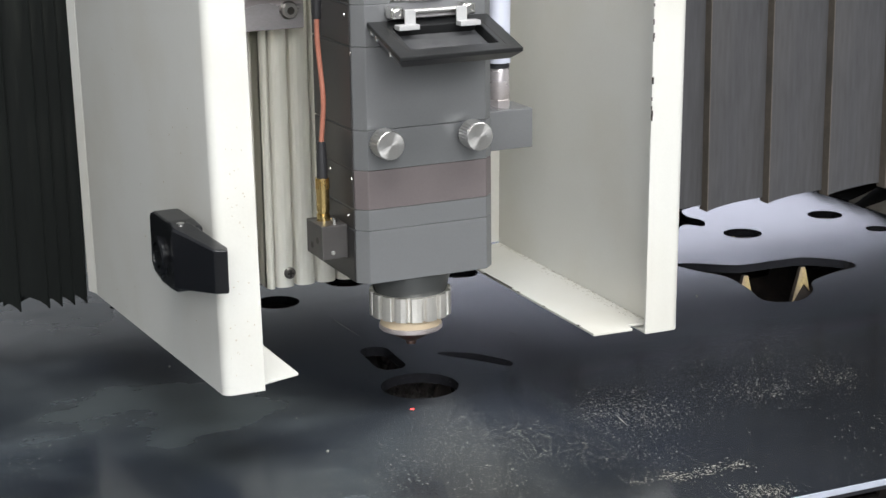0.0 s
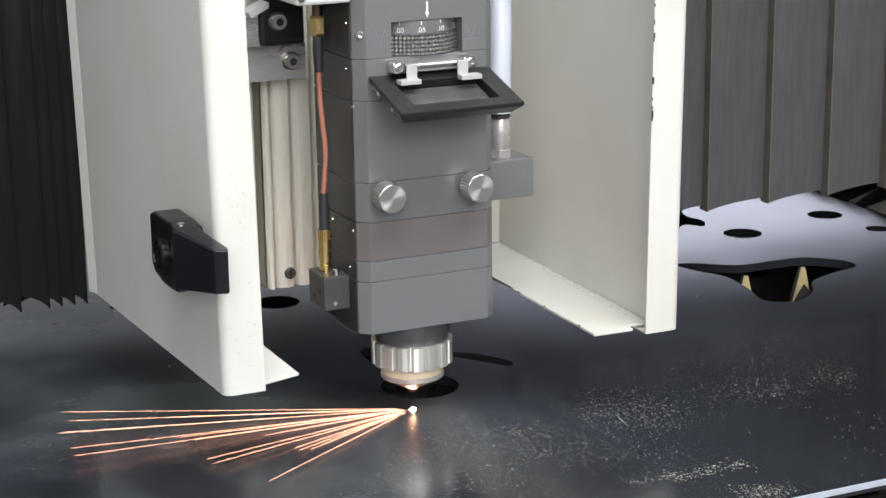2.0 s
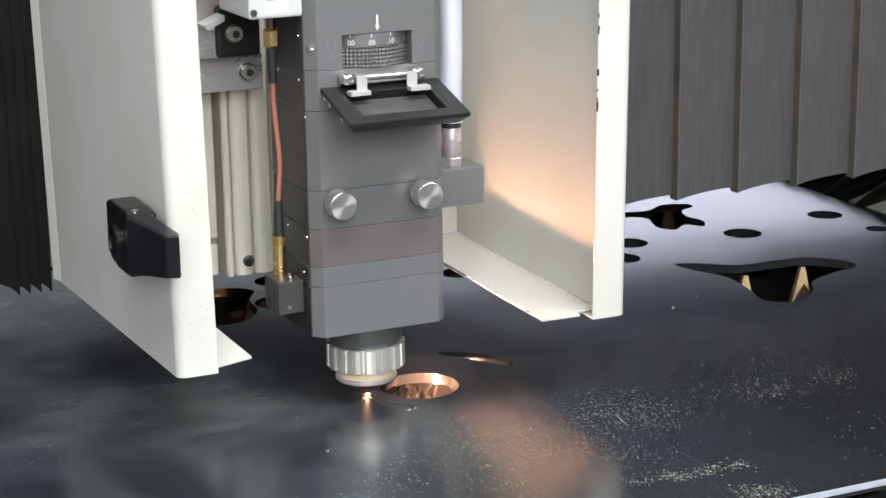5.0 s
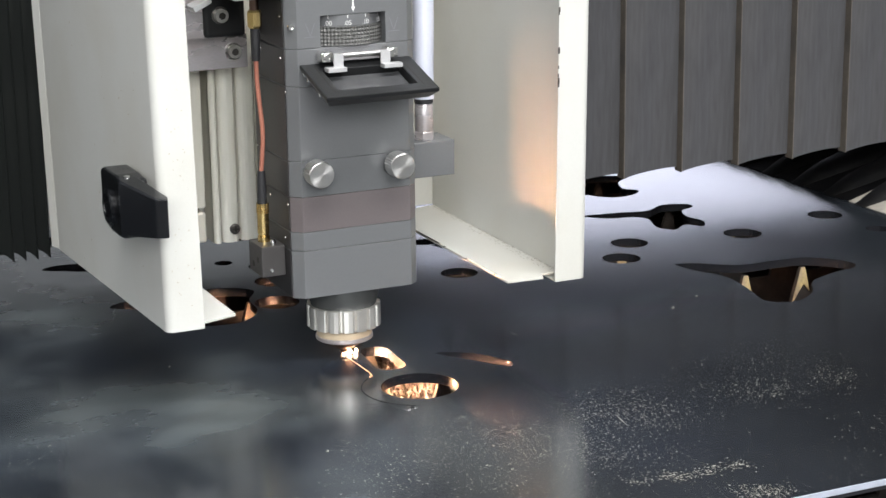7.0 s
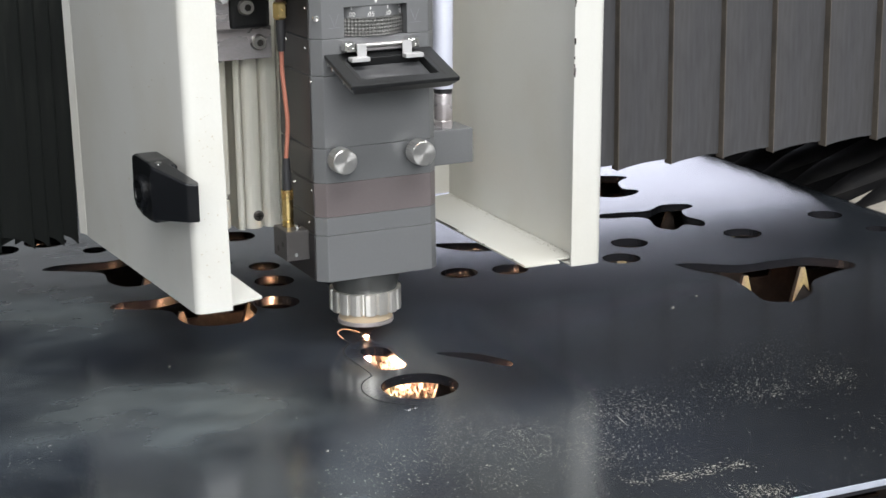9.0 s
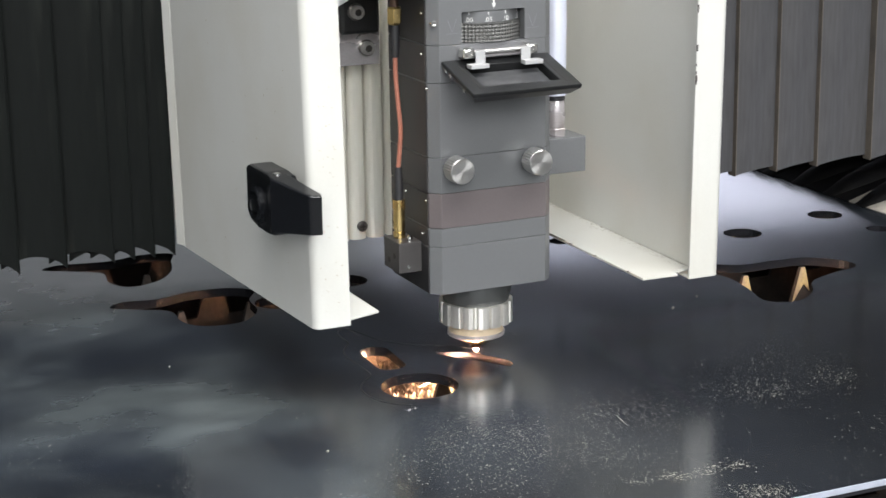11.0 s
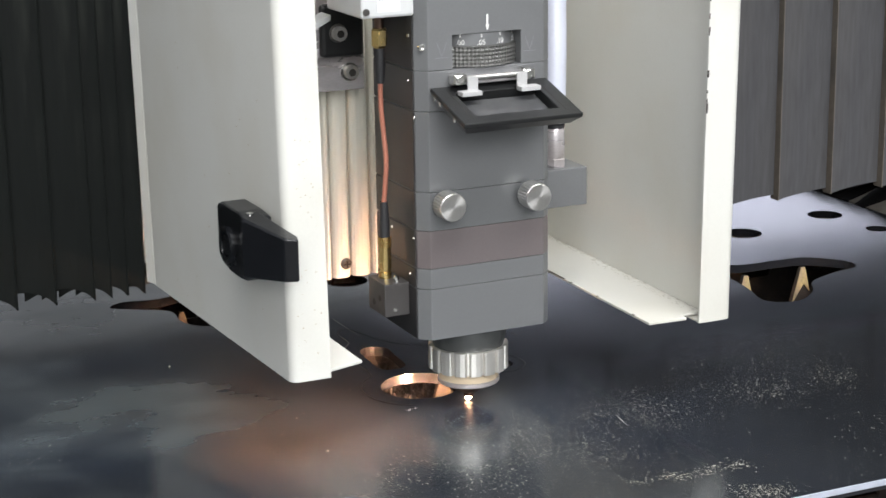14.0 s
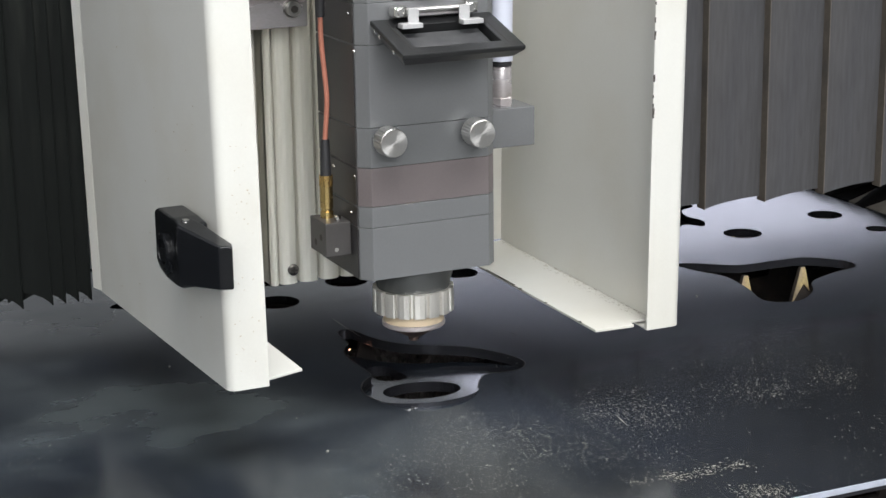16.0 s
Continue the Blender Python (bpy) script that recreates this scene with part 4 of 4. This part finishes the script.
# ---------------------------------------------------------------- bellows along the gantry
def pleat(width, name, cloth="bellows", edge="bellows_edge", base=49.0, dz=2.6):
    """One fold of the cloth: a broad leaf, a worn front edge and a short return."""
    bm = bmesh.new()
    n, thick = 8, 1.0
    front, back = [], []
    for i in range(n + 1):
        u = i / n
        y = 9.0 * (u ** 1.6)
        z = base + dz * math.sin(min(1, u * 1.05) * math.pi) ** 0.7 * 0.9 + u * 1.5
        front.append((u * width, y, z))
    rows = []
    for dy in (0, thick):
        rows.append(([bm.verts.new(Vector((x, y + dy, z)) * U) for x, y, z in front], [bm.verts.new(Vector((x, y + dy, 430)) * U) for x, y, z in front]))
    (fl, fh), (bl, bh) = rows
    for i in range(n):
        bm.faces.new((fl[i], fl[i + 1], fh[i + 1], fh[i]))
        bm.faces.new((bl[i + 1], bl[i], bh[i], bh[i + 1]))
        bm.faces.new((fl[i + 1], fl[i], bl[i], bl[i + 1]))
        bm.faces.new((fh[i], fh[i + 1], bh[i + 1], bh[i]))
    for i in (0, n):
        bm.faces.new((fl[i], fh[i], bh[i], bl[i]))
    bmesh.ops.recalc_face_normals(bm, faces=bm.faces)
    leaf = part(name, bm, cloth, smooth=True)
    part("worn_edge", box(-0.6, 0.4, -0.5, 9.5, base - 0.6, 430, 0.4), edge, leaf, "brownish worn fold edge")
    return leaf


right_pleats, left_pleats = [], []
for k in range(13):
    a = pleat(60, "bellows_fold") if k == 0 else copy_thing(right_pleats[0], Matrix())
    tagged(a, "dark grey pleated bellows cloth hanging from the gantry", "bellows", "gantry bellows")
    right_pleats.append(a)
for k in range(14):
    if k == 0:
        # darker copy of the cloth: its colour holds the folds' shade
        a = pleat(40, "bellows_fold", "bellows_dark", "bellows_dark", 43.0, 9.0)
        for o in (a, *a.children):
            for v in o.data.vertices:
                v.co.x = -v.co.x
            o.data.flip_normals()
    else:
        a = copy_thing(left_pleats[0], Matrix())
    tagged(a, "dark grey pleated bellows cloth hanging from the gantry", "bellows", "gantry bellows")
    left_pleats.append(a)

# gantry beam that runs behind the bellows
BEAM = part("gantry_beam", box(-1000, 805, 24, 236, 54, 520, 4), "frame_paint")
tagged(BEAM, "grey painted gantry beam behind the bellows", "gantry beam")
part("gantry_foot", box(-998, -932, 30, 209, -29, 53.5, 3), "frame_paint", BEAM)
part("gantry_foot", box(737, 803, 30, 209, -29, 53.5, 3), "frame_paint", BEAM)


# side bellows along the rail at the edge of the sheet
def side_bellows():
    sb = thing("side_bellows", "black pleated bellows with pale worn folds along the side rail", "bellows")
    # pale worn cloth behind the folds, rising away from the sheet
    part("backing", prism([(516, -4), (516, 0.6), (664, 42), (672, 42), (672, -4)], 130, 292, "y"), "bellows_pale", sb, "pale worn inner cloth")
    part("backing", prism([(516, -4), (516, 0.6), (664, 42), (672, 42), (672, -4)], 293, 860, "y"), "bellows_black", sb, "black inner cloth")
    me = None
    for k in range(14):
        # a rounded fold that leans back from the sheet and ends in a blunt tip
        if me is None:
            bm = bmesh.new()
            nu, nv = 14, 10
            grid = []
            for i in range(nu + 1):
                u = i / nu
                row = []
                half = 7 + 16.0 * min(1, u * 1.5) ** 0.8
                for j in range(nv + 1):
                    w = 2 * j / nv - 1
                    bulge = math.sqrt(max(0.0, 1 - w * w))
                    x = 514 + 150 * u
                    z = 0.4 + 41 * u + bulge * 5 * min(1, u * 5)
                    row.append(bm.verts.new(Vector((x - 9 * bulge * min(1, u * 4), half * w, z)) * U))
                grid.append(row)
            for i in range(nu):
                for j in range(nv):
                    bm.faces.new((grid[i][j], grid[i][j + 1], grid[i + 1][j + 1], grid[i + 1][j]))
            low = [bm.verts.new(Vector((p.co.x / U, p.co.y / U, 0.1)) * U) for p in grid[0]]
            for j in range(nv):
                bm.faces.new((low[j], low[j + 1], grid[0][j + 1], grid[0][j]))
            bmesh.ops.recalc_face_normals(bm, faces=bm.faces)
            ob = part("fold", bm, "bellows_black", sb, smooth=True)
            me = ob.data
        else:
            ob = new("fold", me)
            ob.parent = sb
        ob.location.y = (232 + 43.5 * k) * U
        if k > 2:                                  # pressed closer together farther along the rail
            ob.scale = (1, 1.16, 1)


side_bellows()


# ---------------------------------------------------------------- cutting light and sparks
GLOW = thing("cutting_glow", "white-hot spot of molten steel under the nozzle", "molten metal")
part("hot_spot", lathe([(0.3, 1.1), (0.9, 0.7), (1.5, 0.1), (0.7, -0.3)], 0, 0, 16), "spark", GLOW, smooth=True)
JET = tagged(part("molten_jet", lathe([(0.4, -6.5), (1.4, -8), (2.0, -16), (1.4, -30), (0.4, -50)], 0, 0, 12), "jet", smooth=True), "glowing orange jet of molten steel under the sheet", "molten metal")

# the spray that the gas blows out backwards under the sheet
SPRAY = thing("molten_spray", "bright streaks of molten steel sprayed out under the sheet", "molten metal")
rng = random.Random(8)
for k in range(16):
    length, rad = rng.uniform(26, 62), rng.uniform(0.5, 1.3)
    streak = part("spray_streak", lathe([(0.1, 0), (rad * 0.7, length * 0.15), (rad, length * 0.5), (0.1, length)], 0, 0, 7, "x"), "spray", SPRAY, smooth=True)
    streak.matrix_local = pose(0, 0, -0.0075, 0, rng.uniform(4, 34), rng.uniform(-24, 24))

AIM_DOT = tagged(part("pointer_dot", lathe([(1.3, 0.05), (1.2, 0.12)], 0, 0, 16), "aim"), "small red pointer dot on the sheet", "light spot")

# sparks: thin streaks that fly off the cut and drop below the bed
SPARKS = []
rng = random.Random(11)
streak_meshes = []
for length, rad in ((40, 0.14), (80, 0.11), (125, 0.085), (185, 0.07)):
    ob = part("spark", lathe([(0.05, 0), (rad, length * 0.12), (rad * 0.8, length * 0.6), (0.05, length)], 0, 0, 5, "x"), "streak")
    streak_meshes.append(ob)
for k in range(4):
    SPARKS.append((streak_meshes[k], 0.70 + 0.1 * k, 170 + 20 * k, 6, 0.13, 20))
    tagged(streak_meshes[k], "thin glowing orange spark flying off the cut", "spark", "sparks")
# bursts: seconds, number, from and to which bearing, longest kind
BURSTS = [(0.69, 14, 0, 360, 1, 1, 30), (0.79, 34, 0, 360, 3, 1, 20), (0.97, 13, 156, 190, 3, 1, 6), (0.97, 4, 224, 240, 2, 1, 4), (0.97, 4, 244, 264, 2, 1, 4), (0.97, 5, 128, 150, 0, 26, 52),
          (1.17, 1, 158, 164, 3, 1, 3), (1.17, 6, 214, 238, 2, 1, 5), (1.18, 2, 24, 40, 3, 8, 18), (1.32, 11, 150, 174, 3, 1, 6), (1.32, 8, -30, -10, 3, 1, 5), (1.32, 5, 30, 80, 1, 6, 20),
          (1.32, 3, 205, 262, 1, 1, 5), (1.46, 5, 148, 196, 1, 1, 4), (1.58, 4, 160, 172, 3, 1, 4), (1.78, 8, 162, 182, 2, 1, 4), (1.96, 9, 160, 184, 3, 1, 5), (1.97, 7, 184, 216, 2, 1, 4), (2.17, 15, 190, 232, 2, 1, 6),
          (2.27, 3, -46, -34, 2, 1, 4), (2.46, 12, 174, 203, 2, 0, 3), (2.67, 11, 160, 200, 1, 1, 7), (2.81, 9, 170, 205, 1, 1, 5), (3.09, 24, 160, 236, 2, 1, 8)]
for t0, count, a0, a1, longest, e0, e1 in BURSTS:
    for k in range(count):
        az = a0 + (a1 - a0) * (k + rng.uniform(0.1, 0.9)) / count
        kind = rng.randint(max(0, longest - 1), longest)
        ob = new("spark", streak_meshes[kind].data)
        tagged(ob, "thin glowing orange spark flying off the cut", "spark", "sparks")
        SPARKS.append((ob, t0 + rng.uniform(-0.02, 0.02), az, rng.uniform(e0, e1), rng.uniform(0.09, 0.14), rng.uniform(4, 30)))

for k in range(7):                               # a few bounce off the sheet farther out
    ob = new("spark", streak_meshes[1 + k % 2].data)
    tagged(ob, "thin glowing orange spark flying off the cut", "spark", "sparks")
    SPARKS.append((ob, 1.40 + 0.02 * (k % 3), rng.uniform(-52, -30), rng.uniform(-1, 2), 0.16, 190 + 12 * k))

# thick drops thrown up from the cut
DROP_ROWS = [(1.0, (16.9, -150.0, 160.3), (33.1, -150.0, 126.4), 1.5), (3.0, (-106.9, -77.3, 12.0), (-127.8, -100.1, 12.0), 1.3),
             (7.5, (182.0, 39.4, 30.5), (187.0, 39.4, 2.0), 0.5), (7.5, (80.9, 150.0, 14.9), (94.9, 150.0, 3.7), 0.9), (7.5, (93.8, 150.0, 8.5), (82.0, 150.0, 5.2), 0.8)]
DROPS = []
for t0, a, b, rad in DROP_ROWS:
    a, b = Vector(a), Vector(b)
    ob = part("spark", lathe([(0.2, 0), (rad, 3), (rad * 0.9, (b - a).length * 0.8), (0.2, (b - a).length)], 0, 0, 8, "x"), "streak", smooth=True)
    tagged(ob, "thick glowing drop of molten steel in flight", "spark", "sparks")
    DROPS.append((ob, t0, a, b - a))

# slag that still glows for a moment after the cut
EMBERS = []
for k, (x, y) in enumerate(((16, 60), (24, 62), (9, 120), (3, 104), (31, 57))):
    ob = part("ember", lathe([(1, 0), (4.5, 1.5), (3.6, 5), (1, 7)], 0, 0, 9), "ember", smooth=True)
    for v in ob.data.vertices:
        v.co += Vector(noise.noise_vector(v.co * 260 + Vector((k, 0, 0)))) * 0.0016
    EMBERS.append((tagged(ob, "small lump of glowing orange slag", "slag", "embers"), x, y, k))

# spatter thrown up round the place where the beam pierced the sheet
bm = bmesh.new()
for x, y, r, h in ((-2.6, -1.2, 0.8, 0.7), (-1.4, -0.2, 0.6, 0.4), (2.0, 0.2, 0.6, 0.5), (0.4, 0.6, 0.4, 0.3), (-3.9, -0.2, 0.4, 0.3), (3.2, 0.6, 0.35, 0.3)):
    lathe([(r, -0.3), (r * 0.9, h * 0.5), (r * 0.4, h)], x, y, 8, "z", 0, bm)
SPATTER = tagged(part("slag_spatter", bm, "spatter", smooth=True), "small grey spatter of slag on the sheet", "slag")
part("pierced_hole", lathe([(1.1, -0.3), (1.0, 0.35)], 1.2, 2.6, 12), "kerf_black", SPATTER, "dark pierced hole")

# molten metal blown up and back along the cut while it runs away from the front
SPLASH = thing("molten_splash", "white-hot splash of molten steel thrown up by the cut", "molten metal")
for x, y, z, r, h in ((0.0, 0.0, 0.3, 2.5, 7.0), (1.0, -4.5, 0.2, 2.0, 3.6), (3.6, -8.0, 0.2, 1.3, 2.2), (5.6, -5.0, 0.4, 1.0, 2.4), (-2.0, -3.0, 0.2, 1.6, 4.6), (-1.0, -7.5, 0.1, 1.2, 1.6)):
    drop = part("molten_drop", lathe([(0.2, z), (r, z + h * 0.25), (r * 0.7, z + h * 0.6), (0.15, z + h)], x, y, 9), "splash", SPLASH, smooth=True)
    for v in drop.data.vertices:
        v.co += Vector(noise.noise_vector(v.co * 420)) * 0.0007

# dark strips stand for the open kerf, raised as the cut passes
MARKS, KERF_LIGHT = [], []


def kerf_strips():
    pts = part_outline(0.25, 1)
    i0 = min(range(len(pts)), key=lambda i: (pts[i][0] - 4.3) ** 2 + (pts[i][1] - 5.4) ** 2)
    run = [Vector(pts[(i0 + i) % len(pts)]) for i in range(len(pts) + 1)]
    far = sum((b - a).length for a, b in zip(run, run[1:]))
    gone = 0.0
    for a, b in zip(run, run[1:]):
        d = b - a
        bm = prism([(0, -0.32), (d.length + 0.2, -0.32), (d.length + 0.2, 0.32), (0, 0.32)], 0, 0.08, "z")
        ob = part("burn_mark", bm, "kerf_black")
        tagged(ob, "thin dark strip for the open cut line", "burn mark", "burn marks along the cut")
        if 0.07 < gone / far < 0.43:             # glowing strips added for the spray's light coming up through the cut
            hot = part("hot_kerf", prism([(0, -0.16), (d.length, -0.16), (d.length, 0.16), (0, 0.16)], 0.09, 0.13, "z"), "kerf")
            tagged(hot, "thin orange light from below, showing in the fresh cut", "hot cut", "glowing cut line")
            KERF_LIGHT.append((hot, a, math.degrees(math.atan2(d.y, d.x)), gone / far))
        MARKS.append((ob, a, math.degrees(math.atan2(d.y, d.x)), gone / far))
        gone += d.length


kerf_strips()

# where the carriage stands: seconds, x, y
TRACK = [(0.0, 0, 0), (3.75, 0.6, -0.4), (4.0, 4.2, 5.3), (4.5, -8.6, 17.6), (4.7, -12.5, 25), (5.3, -12, 48), (5.9, 2, 70), (6.5, 2.2, 96), (7.0, 5.2, 114.4), (7.5, 15.5, 129.8),
         (8.0, 14.0, 150.5), (8.5, 25.4, 155.6), (9.1, 31, 136), (9.7, 42, 115), (10.3, 60, 100), (11.0, 79.7, 82.6), (11.5, 90.4, 66), (12.0, 94.9, 45.2), (12.5, 79.6, 34.7),
         (13.0, 60.5, 35.2), (13.5, 53.1, 16.1), (14.0, 36.8, 3.6), (14.5, 16.8, 0.9), (14.85, 4.3, 5.4), (15.0, 4.3, 5.5), (16.0, 4.2, 5.5)]
# height of the head over its working place
LIFT = [(0.0, 36.3), (0.2, 36), (0.5, 16.5), (1.0, 13.8), (1.5, 11.1), (2.5, 5.5), (3.5, 0.0), (4.0, -2.0), (4.5, -2.2), (7.0, -2.6), (8.5, -2.5), (11.0, -2.0), (12.0, -1.7), (13.0, -1.9),
        (14.0, -1.5), (14.85, -1.5), (15.0, 8.8), (15.1, 9.0), (15.3, 35.5), (15.5, 36.3), (16.0, 36.2)]


# where the first bellows fold starts; the seventh stays at 440: seconds, x
PLEATS = [(0.0, 139.3), (3.75, 139.5), (4.5, 136), (7.0, 140), (8.0, 144), (8.5, 146), (11.0, 221), (12.0, 237), (13.0, 202.5), (14.5, 157), (15.0, 142), (16.0, 142)]


def between(rows, t):
    for a, b in zip(rows, rows[1:]):
        if a[0] <= t <= b[0]:
            k = (t - a[0]) / (b[0] - a[0])
            return [p + (q - p) * k for p, q in zip(a[1:], b[1:])]
    return list(rows[-1][1:])


def motions():
    walk(CAR, [(t, pose(x * U, y * U, 0)) for t, x, y in TRACK])
    times = sorted({r[0] for r in TRACK} | {r[0] for r in LIFT})
    walk(HEAD, [(t, pose(between(TRACK, t)[0] * U, between(TRACK, t)[1] * U, between(LIFT, t)[0] * U)) for t in times])
    for i, a in enumerate(right_pleats):
        rows = []
        for t, x, y in TRACK:
            first = between(PLEATS, t)[0]
            place = first + i * (440 - first) / 6 if i < 6 else 440 + (i - 6) * 50
            rows.append((t, pose(place * U, (y + 150) * U, 0)))
        walk(a, rows)
    for i, a in enumerate(left_pleats):
        walk(a, [(t, pose((x - 145.0 - (7.5 * i if i < 4 else 22.5 + 17 * (i - 3)) * (1 + 0.01 * x)) * U, (y + 150) * U, 0)) for t, x, y in TRACK])
    # the cut piece lets go and sags at its far end
    sag = Matrix.Translation(Vector((20, 35, 0)) * U) @ pose(0, -0.0028, -0.0018, -7.2, 0.5, 0) @ Matrix.Translation(Vector((-20, -35, 0)) * U)
    walk(cut_part, [(0.0, Matrix()), (14.8, Matrix()), (14.95, sag), (16.0, sag)])
    # the glow waits inside the nozzle while the beam is off
    rows = []
    for t in sorted({r[0] for r in TRACK} | {0.6, 0.66, 3.2, 3.35, 3.86, 3.9, 14.8, 14.88}):
        x, y = between(TRACK, t)
        on = 0.65 < t < 3.3 or 3.89 < t < 14.83
        rows.append((t, pose(x * U, y * U, (0 if on else 150) * U)))
    walk(GLOW, rows)
    walk(JET, [(t, pose(m.translation.x, m.translation.y, 0 if 3.89 < t < 14.83 else 0.16)) for t, m in rows])
    # the spray trails away from where the cut is going
    trail, last = [(0.0, pose(0, 0, -0.4)), (3.85, pose(0, 0, -0.4, 0, 0, -100))], -100.0
    for k in range(44):
        t = 3.92 + 0.25 * k
        x, y = between(TRACK, t)
        (xa, ya), (xb, yb) = between(TRACK, t - 0.3), between(TRACK, t + 0.1)
        turn = math.degrees(math.atan2(ya - yb, xa - xb))
        last += max(-50, min(50, (turn - last + 180) % 360 - 180))
        trail.append((t, pose(x * U, y * U, 0, 0, 0, last)))
    trail += [(14.8, pose(0.006, 0.005, 0, 0, 0, last)), (14.88, pose(0.006, 0.005, -0.4, 0, 0, last)), (16.0, pose(0.006, 0.005, -0.4, 0, 0, last))]
    walk(SPRAY, trail)
    for ob, a, turn, share in KERF_LIGHT:
        t = 4.0 + 10.85 * share
        low, top = pose(a.x * U, a.y * U, -0.4, 0, 0, turn), pose(a.x * U, a.y * U, 0, 0, 0, turn)
        walk(ob, [(0.0, low), (t + 0.02, low), (t + 0.08, top), (t + 1.3, top), (t + 1.6, low), (16.0, low)])
    spray = []                                  # the splash stands only on the way towards the far end
    for t in sorted({r[0] for r in TRACK} | {6.55, 6.7, 8.72, 8.8}):
        x, y = between(TRACK, t)
        spray.append((t, pose(x * U, y * U, 0 if 6.6 < t < 8.75 else 0.15)))
    walk(SPLASH, spray)
    walk(SPATTER, [(0.0, pose(0, 0, -0.003)), (0.66, pose(0, 0, -0.003)), (0.76, pose(0, 0, 0)), (16.0, pose(0, 0, 0))])
    walk(AIM_DOT, [(0.0, pose(0, 0, 0)), (0.6, pose(0, 0, 0)), (0.64, pose(0, 0, -0.1499)), (16.0, pose(0, 0, -0.1499))])
    for ob, x, y, k in EMBERS:
        low, top = pose(x * U, y * U, -0.3, 0, 0, 40 * k), pose(x * U, y * U, -0.022, 0, 0, 40 * k)
        walk(ob, [(0.0, low), (14.6, low), (14.75, top), (15.22 + 0.03 * k, top), (15.4 + 0.03 * k, low), (16.0, low)])
    walk(BEAM, [(t, pose(0, (y + 150) * U, 0)) for t, x, y in TRACK])
    for ob, t0, az, el, dt, dist in SPARKS:
        d = Vector((math.cos(radians(az)) * math.cos(radians(el)), math.sin(radians(az)) * math.cos(radians(el)), math.sin(radians(el))))

        def at(p):
            return Matrix.Translation(p) @ pose(0, 0, 0, 0, -el, az)
        rest = Vector((0, 0, -0.3))
        end = d * dist * U + Vector((0, 0, 0.004 if dist > 100 else 0))
        gone = Vector((end.x, end.y, -0.4))
        near = d * (0.002 if dist < 100 else (dist - 30) * U) + Vector((0, 0, 0.004 if dist > 100 else 0))
        walk(ob, [(0.0, at(rest)), (t0 - 0.04, at(rest)), (t0, at(near)), (t0 + dt, at(end)), (t0 + dt + 0.04, at(gone)), (16.0, at(gone))])
    for ob, t0, a, d in DROPS:
        turn = d.to_track_quat("X", "Z").to_matrix().to_4x4()
        start = Matrix.Translation(Vector((0, 0, -0.3))) @ turn
        rows = [(0.0, start), (t0 - 0.15, start), (t0 - 0.03, Matrix.Translation((a - d * 0.1) * U) @ turn), (t0 + 0.03, Matrix.Translation((a + d * 0.1) * U) @ turn),
                (t0 + 0.15, Matrix.Translation((a + d * 6) * U) @ turn), (16.0, Matrix.Translation((a + d * 6) * U) @ turn)]
        walk(ob, rows)
    for ob, a, turn, share in MARKS:
        t = 4.0 + 10.85 * share
        low, top = pose(a.x * U, a.y * U, -0.003, 0, 0, turn), pose(a.x * U, a.y * U, 0.00002, 0, 0, turn)
        walk(ob, [(0.0, low), (t, low), (t + 0.1, top), (16.0, top)])


motions()
